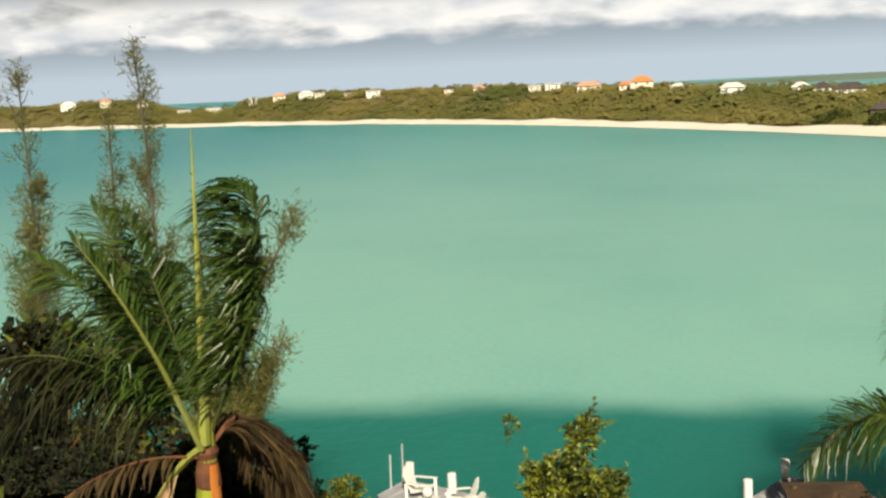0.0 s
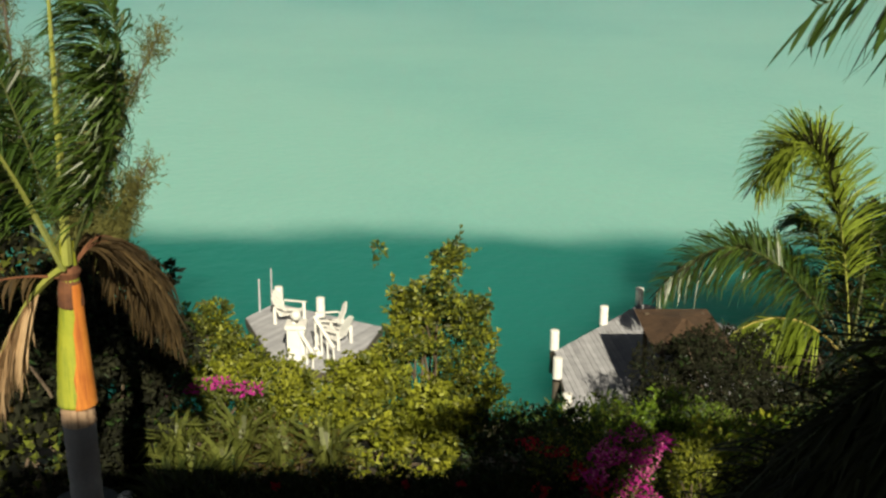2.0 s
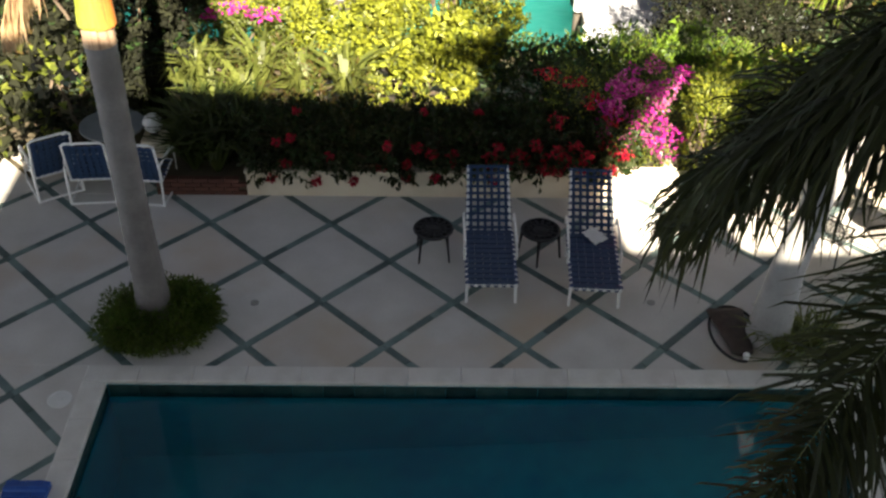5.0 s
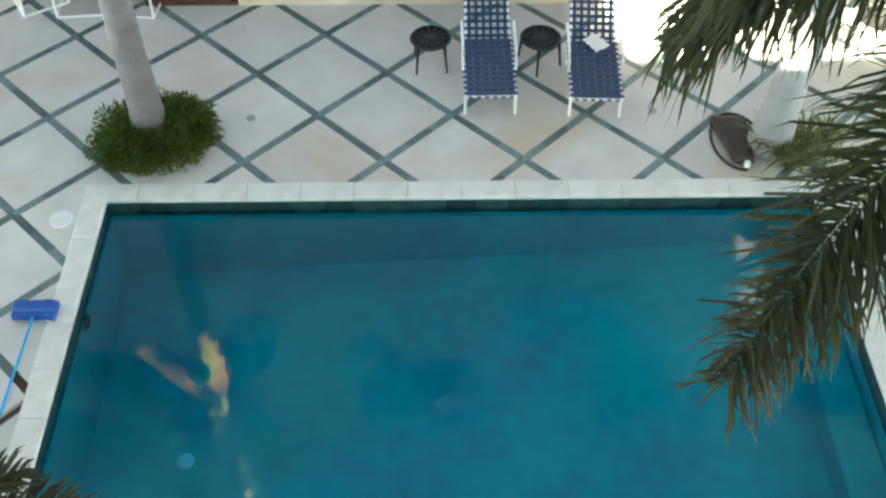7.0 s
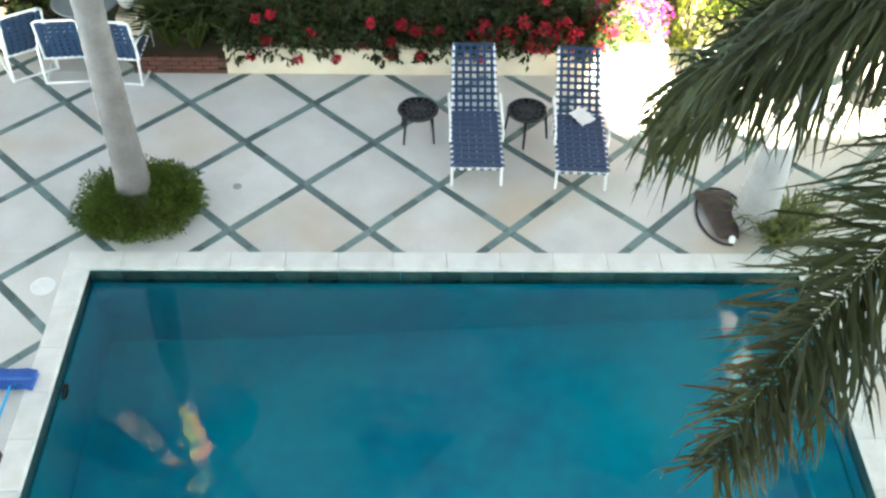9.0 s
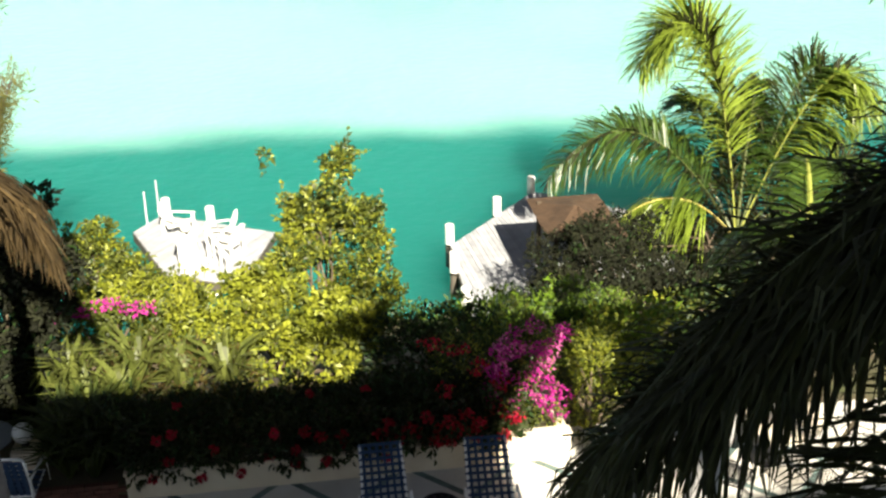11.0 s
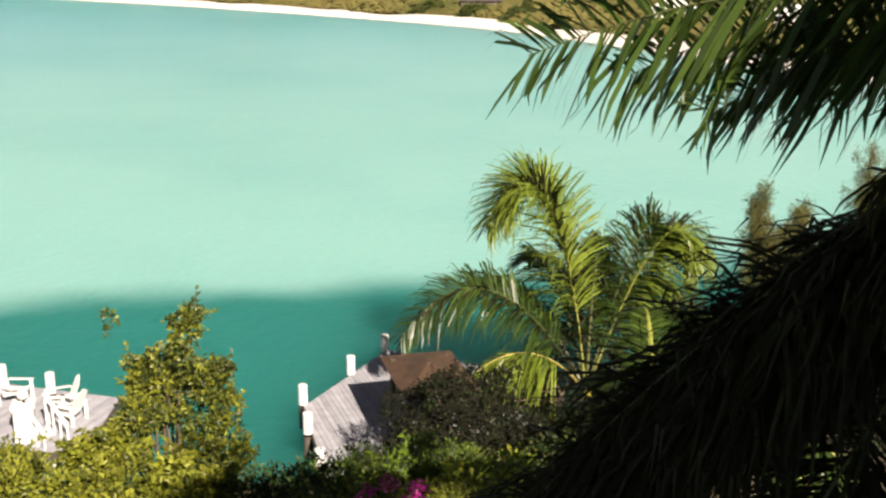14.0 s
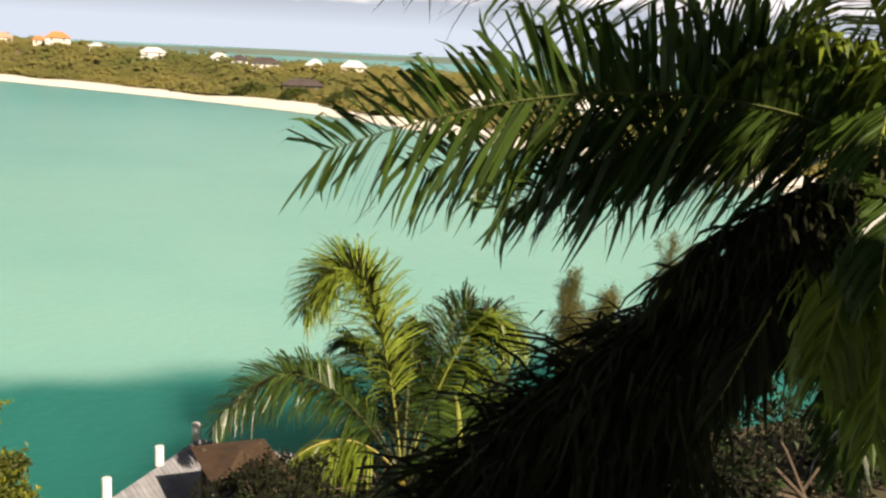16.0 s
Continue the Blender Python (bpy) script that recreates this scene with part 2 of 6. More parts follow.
M = {
    "slab": material("pale_concrete_slab", (0.54, 0.52, 0.49), (0.68, 0.66, 0.63), 1.6, 0.75, 0.15, 30, by_piece=0.07, stain=(0.56, 0.47, 0.37), per="object"),
    "slate": material("green_slate", (0.08, 0.125, 0.12), (0.17, 0.235, 0.225), 3.0, 0.55, 0.2, 40, by_piece=0.38, per="object"),
    "coping": material("white_coral_stone", (0.62, 0.60, 0.56), (0.78, 0.77, 0.74), 4.0, 0.7, 0.2, 45, by_piece=0.05, per="object"),
    "pool_tile": material("dark_green_pool_tile", (0.014, 0.038, 0.036), (0.034, 0.07, 0.066), 5.0, 0.25, 0.05, 30, by_piece=0.35, per="object"),
    "plaster": material("blue_pool_plaster", (0.0006, 0.23, 0.38), (0.002, 0.50, 0.58), 0.5, 0.7, 0.05, 5, stain=(0.004, 0.29, 0.34)),
    "stucco": material("cream_stucco", (0.66, 0.57, 0.43), (0.76, 0.68, 0.55), 2.5, 0.85, 0.25, 60, stain=(0.55, 0.45, 0.33)),
    "house": material("pale_house_stucco", (0.62, 0.58, 0.50), (0.74, 0.70, 0.62), 1.5, 0.85, 0.2, 50),
    "ledge": material("grey_painted_ledge", (0.13, 0.15, 0.165), (0.20, 0.22, 0.235), 3.0, 0.6, 0.1, 40, stain=(0.11, 0.12, 0.13)),
    "maroon": material("maroon_trim", (0.16, 0.03, 0.05), (0.24, 0.06, 0.08), 6.0, 0.5, 0.05, 40),
    "brick": material("red_brown_paver", (0.07, 0.025, 0.016), (0.12, 0.048, 0.03), 5.0, 0.8, 0.3, 40, by_piece=0.2, per="object"),
    "soil": material("dark_garden_soil", (0.05, 0.04, 0.025), (0.11, 0.09, 0.05), 2.0, 0.95, 0.6, 25, stain=(0.05, 0.07, 0.02)),
    "palm_bark": material("grey_palm_bark", (0.24, 0.235, 0.235), (0.36, 0.35, 0.345), 3.0, 0.8, 0.3, 25, stain=(0.27, 0.25, 0.225)),
    "pool_palm_bark": material("dull_grey_palm_bark", (0.105, 0.094, 0.09), (0.18, 0.163, 0.155), 3.0, 0.85, 0.3, 25, stain=(0.12, 0.10, 0.085)),
    "bark": material("brown_bark", (0.07, 0.05, 0.035), (0.16, 0.12, 0.08), 5.0, 0.9, 0.6, 40),
    "thatch": material("red_brown_thatch", (0.045, 0.025, 0.013), (0.10, 0.058, 0.032), 4.0, 0.9, 0.8, 45),
    "grey_twig": material("grey_casuarina_bark", (0.06, 0.052, 0.04), (0.14, 0.12, 0.095), 5.0, 0.9, 0.5, 40),
    "deck": material("weathered_grey_deck", (0.305, 0.312, 0.345), (0.45, 0.455, 0.495), 3.0, 0.8, 0.3, 30, by_piece=0.15, per="object"),
    "pile": material("dark_wet_pile", (0.06, 0.05, 0.04), (0.12, 0.10, 0.08), 5.0, 0.8, 0.3, 30),
    "white": material("white_paint", (0.74, 0.73, 0.70), (0.84, 0.83, 0.81), 5.0, 0.45, 0.05, 40),
    "frame": material("white_powder_coat", (0.72, 0.72, 0.71), (0.82, 0.82, 0.81), 8.0, 0.35, 0.0, 40),
    "strap_blue": material("navy_vinyl_strap", (0.010, 0.028, 0.072), (0.018, 0.05, 0.115), 9.0, 0.4, 0.05, 60),
    "strap_blue_end": material("navy_vinyl_wrap", (0.018, 0.035, 0.10), (0.035, 0.06, 0.16), 9.0, 0.4, 0.05, 60),
    "iron": material("black_cast_metal", (0.012, 0.012, 0.013), (0.03, 0.03, 0.032), 9.0, 0.45, 0.2, 60, metal=0.4),
    "brown": material("brown_canvas", (0.035, 0.025, 0.02), (0.07, 0.05, 0.04), 9.0, 0.8, 0.3, 60),
    "brush_blue": material("blue_plastic", (0.01, 0.07, 0.33), (0.015, 0.10, 0.42), 9.0, 0.4, 0.05, 60),
    "pole_blue": material("light_blue_pole", (0.02, 0.28, 0.55), (0.03, 0.34, 0.62), 9.0, 0.3, 0.0, 60),
    "lid": material("white_plastic_lid", (0.74, 0.74, 0.72), (0.82, 0.82, 0.80), 9.0, 0.5, 0.0, 60),
    "drain_blue": material("pale_blue_drain", (0.10, 0.55, 0.75), (0.16, 0.66, 0.85), 9.0, 0.5, 0.0, 60),
    "grey_stone": material("grey_stone_top", (0.28, 0.27, 0.25), (0.38, 0.37, 0.35), 4.0, 0.7, 0.2, 40),
    "sand": material("white_beach_sand", (0.80, 0.76, 0.68), (0.90, 0.87, 0.80), 0.08, 0.9, 0.2, 1.0),
    "scrub_ground": material("scrub_ground", (0.10, 0.09, 0.03), (0.20, 0.16, 0.07), 0.05, 0.95, 0.2, 0.6),
    "roof_orange": material("orange_tile_roof", (0.55, 0.20, 0.07), (0.66, 0.27, 0.10), 0.5, 0.8, 0.1, 4),
    "roof_pink": material("pink_tile_roof", (0.50, 0.28, 0.19), (0.60, 0.35, 0.24), 0.5, 0.8, 0.1, 4),
    "roof_brown": material("dark_brown_roof", (0.06, 0.045, 0.045), (0.10, 0.08, 0.08), 0.5, 0.8, 0.1, 4),
    "roof_white": material("white_roof", (0.70, 0.70, 0.68), (0.80, 0.80, 0.78), 0.5, 0.6, 0.1, 4),
    "far_wall": material("cream_far_wall", (0.66, 0.60, 0.48), (0.78, 0.73, 0.62), 0.5, 0.8, 0.1, 4),
    "far_glass": material("dark_window_glass", (0.16, 0.16, 0.15), (0.24, 0.24, 0.23), 0.5, 0.2, 0.0, 4),
    "lamp_globe": material("milky_white_globe", (0.70, 0.70, 0.68), (0.78, 0.78, 0.76), 9.0, 0.35, 0.0, 60),
    # foliage
    "hedge": leafy("dark_hedge_leaf", (0.019, 0.027, 0.005), (0.046, 0.055, 0.010)),
    "bush": leafy("yellow_green_leaf", (0.160, 0.197, 0.014), (0.343, 0.352, 0.038)),
    "lime": leafy("lime_green_leaf", (0.10, 0.18, 0.012), (0.22, 0.32, 0.03)),
    "bush_olive": leafy("olive_green_leaf", (0.057, 0.079, 0.011), (0.132, 0.150, 0.026)),
    "bush_dark": leafy("deep_green_leaf", (0.018, 0.042, 0.012), (0.045, 0.085, 0.02)),
    # leaf green darkened so far that it carries the shade of the thickets
    "thicket": leafy("shade_dark_green_leaf", (0.008, 0.011, 0.003), (0.022, 0.024, 0.006), 0.45, 0.85),
    "sheath_brown": material("ragged_brown_sheath", (0.07, 0.026, 0.012), (0.17, 0.065, 0.025), 6.0, 0.85, 0.5, 40),
    "strap_leaf": leafy("pale_strap_leaf", (0.090, 0.115, 0.021), (0.180, 0.197, 0.049)),
    "fern": leafy("bright_fern_leaf", (0.05, 0.10, 0.01), (0.12, 0.17, 0.02)),
    "hedge_blade": leafy("dark_spiky_leaf", (0.032, 0.05, 0.009), (0.075, 0.095, 0.02)),
    "grape": leafy("sea_grape_leaf", (0.07, 0.10, 0.008), (0.17, 0.19, 0.02), 0.5, 0.85),
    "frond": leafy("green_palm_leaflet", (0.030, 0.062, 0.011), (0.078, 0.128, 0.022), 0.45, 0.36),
    # yellow green with sunlight put in; also serves a yellowing frond
    "frond_sun_yellow": leafy("sunlit_yellow_leaflet", (0.125, 0.185, 0.018), (0.27, 0.34, 0.045), 0.4, 0.38),
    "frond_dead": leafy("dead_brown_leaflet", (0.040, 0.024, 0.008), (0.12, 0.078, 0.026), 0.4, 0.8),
    # shaded copy of the leaflet green: the shade is in the colour
    "frond_shaded": leafy("shaded_palm_leaflet", (0.014, 0.018, 0.003), (0.036, 0.038, 0.007), 0.45, 0.75),
    "straw": leafy("dry_straw_leaflet", (0.32, 0.21, 0.11), (0.58, 0.41, 0.24), 0.35, 0.8),
    "rachis": material("yellow_green_rachis", (0.20, 0.23, 0.04), (0.33, 0.34, 0.08), 4.0, 0.45, 0.0, 30),
    "rachis_dark": material("dull_green_rachis", (0.06, 0.075, 0.02), (0.11, 0.125, 0.04), 4.0, 0.5, 0.0, 30),
    "rachis_dead": material("dry_tan_rachis", (0.30, 0.20, 0.11), (0.45, 0.32, 0.20), 4.0, 0.8, 0.2, 30),
    "shaft_green": streaky("yellow_green_crownshaft", (0.22, 0.26, 0.02), (0.36, 0.36, 0.035), (0.14, 0.19, 0.02)),
    "shaft_yellow": material("yellow_leaf_base", (0.42, 0.34, 0.03), (0.60, 0.47, 0.06), 2.0, 0.5, 0.1, 20),
    "rachis_pale": material("pale_yellow_rachis", (0.46, 0.38, 0.10), (0.62, 0.52, 0.18), 4.0, 0.5, 0.0, 30),
    "shaft_orange": streaky("orange_dry_sheath", (0.45, 0.13, 0.02), (0.62, 0.24, 0.04), (0.26, 0.055, 0.015), 0.55),
    "scar": streaky("pale_wrinkled_leaf_scar", (0.30, 0.19, 0.11), (0.46, 0.31, 0.20), (0.16, 0.09, 0.05), 0.8),
    "russet": leafy("russet_fine_leaf", (0.07, 0.05, 0.012), (0.15, 0.10, 0.03)),
    "pink": leafy("pale_pink_bract", (0.55, 0.10, 0.30), (0.78, 0.22, 0.50), 0.25, 0.6),
    "needle": leafy("olive_casuarina_needle", (0.12, 0.125, 0.03), (0.22, 0.21, 0.06), 0.25, 0.8),
    "scrub": material("far_olive_scrub", (0.060, 0.085, 0.017), (0.225, 0.185, 0.050), 0.02, 0.8, 0.0, 0.25, by_piece=0.1, translucent=0.2),
    # haze of the distance is mixed into this green
    "far_wood": material("hazy_far_wood", (0.13, 0.19, 0.16), (0.18, 0.24, 0.20), 0.01, 0.9, 0.0, 0.1),
    "red": leafy("red_bract", (0.30, 0.004, 0.020), (0.52, 0.008, 0.040), 0.25, 0.6),
    "magenta": leafy("magenta_bract", (0.36, 0.010, 0.20), (0.60, 0.035, 0.36), 0.25, 0.6),
}


def sea_material():
    """Shallow turquoise water: the sand bottom shows pale far out, weed darkens the strip along the near shore."""
    m = bpy.data.materials.new("turquoise_bay_water")
    m.use_nodes = True
    n, l = m.node_tree.nodes, m.node_tree.links
    b = n["Principled BSDF"]
    b.inputs["Roughness"].default_value = 0.28
    b.inputs["IOR"].default_value = 1.33
    b.inputs["Subsurface Weight"].default_value, b.inputs["Subsurface Scale"].default_value = 1.0, 40.0
    b.inputs["Subsurface Radius"].default_value = (0.7, 1.0, 1.0)
    b.inputs["Specular IOR Level"].default_value = 0.18
    tc = n.new("ShaderNodeTexCoord")
    xyz = n.new("ShaderNodeSeparateXYZ")
    wobble = n.new("ShaderNodeTexNoise")
    wobble.inputs["Scale"].default_value, wobble.inputs["Detail"].default_value = 0.16, 5.0
    l.new(tc.outputs["Object"], xyz.inputs[0])
    l.new(tc.outputs["Object"], wobble.inputs["Vector"])
    shift = n.new("ShaderNodeMath")
    shift.operation = "MULTIPLY_ADD"
    shift.inputs[1].default_value = 3.6
    l.new(wobble.outputs["Fac"], shift.inputs[0])
    l.new(xyz.outputs["Y"], shift.inputs[2])
    bed = n.new("ShaderNodeMapRange")
    bed.interpolation_type = "SMOOTHSTEP"
    bed.inputs["From Min"].default_value, bed.inputs["From Max"].default_value = 31.6, 36.2
    slant = n.new("ShaderNodeMath")
    slant.operation = "MULTIPLY_ADD"
    slant.inputs[1].default_value = 0.06
    l.new(xyz.outputs["X"], slant.inputs[0])
    l.new(shift.outputs[0], slant.inputs[2])
    l.new(slant.outputs[0], bed.inputs["Value"])
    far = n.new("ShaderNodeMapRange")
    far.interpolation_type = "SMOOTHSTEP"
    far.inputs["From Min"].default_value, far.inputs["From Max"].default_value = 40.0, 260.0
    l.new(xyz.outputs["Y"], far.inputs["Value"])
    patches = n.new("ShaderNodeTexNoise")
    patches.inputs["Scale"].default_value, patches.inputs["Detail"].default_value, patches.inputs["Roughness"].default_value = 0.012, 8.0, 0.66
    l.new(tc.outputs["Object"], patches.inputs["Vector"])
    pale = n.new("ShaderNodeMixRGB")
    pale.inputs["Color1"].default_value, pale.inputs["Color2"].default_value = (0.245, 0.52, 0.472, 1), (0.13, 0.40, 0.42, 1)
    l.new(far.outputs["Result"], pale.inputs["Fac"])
    deep = n.new("ShaderNodeMapRange")
    deep.inputs["From Min"].default_value, deep.inputs["From Max"].default_value = 0.45, 0.75
    deep.inputs["To Max"].default_value = 0.6
    l.new(patches.outputs["Fac"], deep.inputs["Value"])
    teal = n.new("ShaderNodeMixRGB")
    teal.inputs["Color2"].default_value = (0.07, 0.33, 0.34, 1)
    l.new(deep.outputs["Result"], teal.inputs["Fac"])
    l.new(pale.outputs["Color"], teal.inputs["Color1"])
    west = n.new("ShaderNodeMapRange")
    west.interpolation_type = "SMOOTHSTEP"
    west.inputs["From Min"].default_value, west.inputs["From Max"].default_value = -10.0, -110.0
    west.inputs["To Max"].default_value = 0.8
    l.new(xyz.outputs["X"], west.inputs["Value"])
    weed = n.new("ShaderNodeMixRGB")
    weed.inputs["Color2"].default_value = (0.03, 0.25, 0.31, 1)
    l.new(west.outputs["Result"], weed.inputs["Fac"])
    l.new(teal.outputs["Color"], weed.inputs["Color1"])
    near = n.new("ShaderNodeMixRGB")
    near.inputs["Color1"].default_value = (0.017, 0.185, 0.162, 1)
    l.new(bed.outputs["Result"], near.inputs["Fac"])
    l.new(weed.outputs["Color"], near.inputs["Color2"])
    l.new(near.outputs["Color"], b.inputs["Base Color"])
    waves = n.new("ShaderNodeTexNoise")
    waves.inputs["Scale"].default_value, waves.inputs["Detail"].default_value = 1.6, 5.0
    l.new(tc.outputs["Object"], waves.inputs["Vector"])
    rise = n.new("ShaderNodeBump")
    rise.inputs["Strength"].default_value, rise.inputs["Distance"].default_value = 0.5, 0.08
    l.new(waves.outputs["Fac"], rise.inputs["Height"])
    l.new(rise.outputs["Normal"], b.inputs["Normal"])
    return m


def pool_water_material():
    m = bpy.data.materials.new("clear_pool_water")
    m.use_nodes = True
    n, l = m.node_tree.nodes, m.node_tree.links
    b = n["Principled BSDF"]
    b.inputs["Base Color"].default_value = (0.42, 0.90, 0.96, 1)
    b.inputs["Specular IOR Level"].default_value = 0.1
    b.inputs["Transmission Weight"].default_value, b.inputs["Roughness"].default_value, b.inputs["IOR"].default_value = 1.0, 0.0, 1.33
    tc, ripple, rise = n.new("ShaderNodeTexCoord"), n.new("ShaderNodeTexNoise"), n.new("ShaderNodeBump")
    ripple.inputs["Scale"].default_value, ripple.inputs["Detail"].default_value = 2.2, 2.0
    rise.inputs["Strength"].default_value, rise.inputs["Distance"].default_value = 0.35, 0.03
    l.new(tc.outputs["Object"], ripple.inputs["Vector"])
    l.new(ripple.outputs["Fac"], rise.inputs["Height"])
    l.new(rise.outputs["Normal"], b.inputs["Normal"])
    return m


M["sea"], M["pool_water"] = sea_material(), pool_water_material()


# ---- building blocks ----
def part(name, bm, mat, parent=None, label="", smooth=False):
    """Links a bmesh as one mesh object under a thing or a part; mat: one material or several."""
    me = bpy.data.meshes.new(name)
    if smooth:
        for face in bm.faces:
            face.smooth = True
    bm.to_mesh(me)
    bm.free()
    return hang(name, me, mat, parent, label)


def hang(name, me, mat, parent=None, label=""):
    for one in (mat if isinstance(mat, (list, tuple)) else [mat]):
        if one and one.name not in me.materials:
            me.materials.append(one)
    ob = new(name, me)
    if parent:
        ob.parent = parent
    return tagged(ob, label)


def thing(name, place=(0, 0, 0), label="", category="", group="", kind="", turn=0):
    ob = new(name)
    ob.empty_display_size = 0.1
    ob.matrix_basis = pose(*place, 0, 0, turn)
    return tagged(ob, label, category, group, kind)


def add_box(bm, lo, hi, m=None, bevel=0.0):
    lo, hi = Vector(lo), Vector(hi)
    made = bmesh.ops.create_cube(bm, size=1.0, matrix=Matrix.Translation((lo + hi) / 2) @ Matrix.Diagonal((*(hi - lo), 1)))["verts"]
    if bevel:
        edges = list({e for v in made for e in v.link_edges})
        made = [v for v in bmesh.ops.bevel(bm, geom=edges, offset=bevel, segments=1, affect="EDGES")["verts"]] + [v for v in made if v.is_valid]
    if m:
        bmesh.ops.transform(bm, matrix=m, verts=list({v for v in made if v.is_valid}))
    return bm


def box(lo, hi, m=None, bevel=0.0):
    return add_box(bmesh.new(), lo, hi, m, bevel)


def add_tube(bm, points, radii, sides=8, cap=True):
    """A tube along points; radii: one number or one for each point."""
    points = [Vector(p) for p in points]
    radii = [radii] * len(points) if isinstance(radii, (int, float)) else radii
    rings = []
    for i, p in enumerate(points):
        along = (points[min(i + 1, len(points) - 1)] - points[max(i - 1, 0)]).normalized()
        side = along.cross(Vector((0, 0, 1)) if abs(along.z) < 0.9 else Vector((0, 1, 0))).normalized()
        up = side.cross(along)
        rings.append([bm.verts.new(p + radii[i] * (math.cos(a) * side + math.sin(a) * up)) for a in (2 * math.pi * k / sides for k in range(sides))])
    for a, b in zip(rings, rings[1:]):
        for k in range(sides):
            bm.faces.new((a[k], b[k], b[(k + 1) % sides], a[(k + 1) % sides]))
    if cap:
        bm.faces.new(rings[0])
        bm.faces.new(rings[-1][::-1])
    return bm


def tube(points, radii, sides=8):
    return add_tube(bmesh.new(), points, radii, sides)


def add_lathe(bm, profile, sides=24, m=None):
    """Turns (radius, height) pairs round the z axis."""
    rings, made = [], []
    for r, z in profile:
        ring = [bm.verts.new((r * math.cos(a), r * math.sin(a), z)) for a in (2 * math.pi * k / sides for k in range(sides))]
        rings.append(ring)
        made += ring
    for a, b in zip(rings, rings[1:]):
        for k in range(sides):
            bm.faces.new((a[k], a[(k + 1) % sides], b[(k + 1) % sides], b[k]))
    bm.faces.new(rings[0][::-1])
    bm.faces.new(rings[-1])
    if m:
        bmesh.ops.transform(bm, matrix=m, verts=made)
    return bm


def lathe(profile, sides=24, m=None):
    return add_lathe(bmesh.new(), profile, sides, m)


def clip(poly, axis, limit, keep_above):
    """Cuts a flat polygon of (x, y) at x or y = limit."""
    out = []
    for (p, q) in zip(poly, poly[1:] + poly[:1]):
        a = (p[axis] - limit) * (1 if keep_above else -1)
        b = (q[axis] - limit) * (1 if keep_above else -1)
        if a >= 0:
            out.append(p)
        if (a > 0 > b) or (a < 0 < b):
            s = a / (a - b)
            out.append((p[0] + s * (q[0] - p[0]), p[1] + s * (q[1] - p[1])))
    return out


def prism(poly, z0, z1, inset=0.006):
    """A flat stone with a small chamfer on its upper edge."""
    bm = bmesh.new()
    cx, cy = sum(p[0] for p in poly) / len(poly), sum(p[1] for p in poly) / len(poly)
    shrink = [(x + (cx - x) * inset / max(0.05, math.hypot(cx - x, cy - y)), y + (cy - y) * inset / max(0.05, math.hypot(cx - x, cy - y))) for x, y in poly]
    low = [bm.verts.new((x, y, z0)) for x, y in poly]
    mid = [bm.verts.new((x, y, z1 - inset)) for x, y in poly]
    top = [bm.verts.new((x, y, z1)) for x, y in shrink]
    k = len(poly)
    for a, b in ((low, mid), (mid, top)):
        for i in range(k):
            bm.faces.new((a[i], a[(i + 1) % k], b[(i + 1) % k], b[i]))
    bm.faces.new(top)
    return bm


rng = np.random.default_rng(7)


def mesh_of(name, verts, faces, slots=None):
    me = bpy.data.meshes.new(name)
    me.from_pydata([tuple(v) for v in verts], [], faces)
    if slots is not None:
        me.polygons.foreach_set("material_index", slots)
    me.update()
    return me


def unit(v):
    return v / np.maximum(np.linalg.norm(v, axis=-1, keepdims=True), 1e-9)


def leaf_mesh(name, base, way, length, width, fold=0.25, curl=0.2):
    """Pointed leaves, folded along the middle: base points, directions, lengths and widths as arrays."""
    n = len(base)
    way = unit(way)
    side = unit(np.cross(way, unit(rng.normal(size=(n, 3)) + np.array([0, 0, 1.2]))))
    up = np.cross(side, way)
    length, width = np.broadcast_to(length, n)[:, None], np.broadcast_to(width, n)[:, None]
    mid = base + way * length * 0.5
    tip = base + way * length - up * length * curl
    left, right = mid + side * width * 0.5 + up * width * fold, mid - side * width * 0.5 + up * width * fold
    verts = np.stack([base, left, tip, right], 1).reshape(-1, 3)
    k = np.arange(n)[:, None] * 4
    faces = np.concatenate([k + np.array([0, 2, 1]), k + np.array([0, 3, 2])]).tolist()
    return mesh_of(name, verts, faces)


def blob_points(n, blobs, shell=0.55):
    """Points in and near the surface of several ellipsoids (x, y, z, rx, ry, rz), and the way outward from each."""
    share = np.array([b[3] * b[4] + b[4] * b[5] + b[3] * b[5] for b in blobs])
    pick = rng.choice(len(blobs), n, p=share / share.sum())
    b = np.array(blobs)[pick]
    d = unit(rng.normal(size=(n, 3)))
    lumps = 1 + 0.22 * np.sin(d[:, 0] * 5 + b[:, 0] * 7) * np.cos(d[:, 1] * 6 + b[:, 1] * 5) + 0.15 * np.sin(d[:, 2] * 9 + b[:, 2] * 3)
    r = (shell + (1 - shell) * rng.random(n) ** 0.6) * lumps
    return b[:, :3] + d * r[:, None] * b[:, 3:], d


def clumps(blobs, count, size, seed=1):
    """Many small lumps of foliage on the surface of a few large ones, with gaps between."""
    r = np.random.default_rng(seed)
    share = np.array([b[3] * b[4] + b[4] * b[5] + b[3] * b[5] for b in blobs])
    out = []
    for k in r.choice(len(blobs), count, p=share / share.sum()):
        b = blobs[k]
        d = r.normal(size=3)
        d = d / np.linalg.norm(d) * r.uniform(0.45, 1.0)
        s = size * r.uniform(0.6, 1.35)
        out.append((b[0] + d[0] * b[3], b[1] + d[1] * b[4], b[2] + d[2] * b[5], s, s, s * 0.75))
    return out


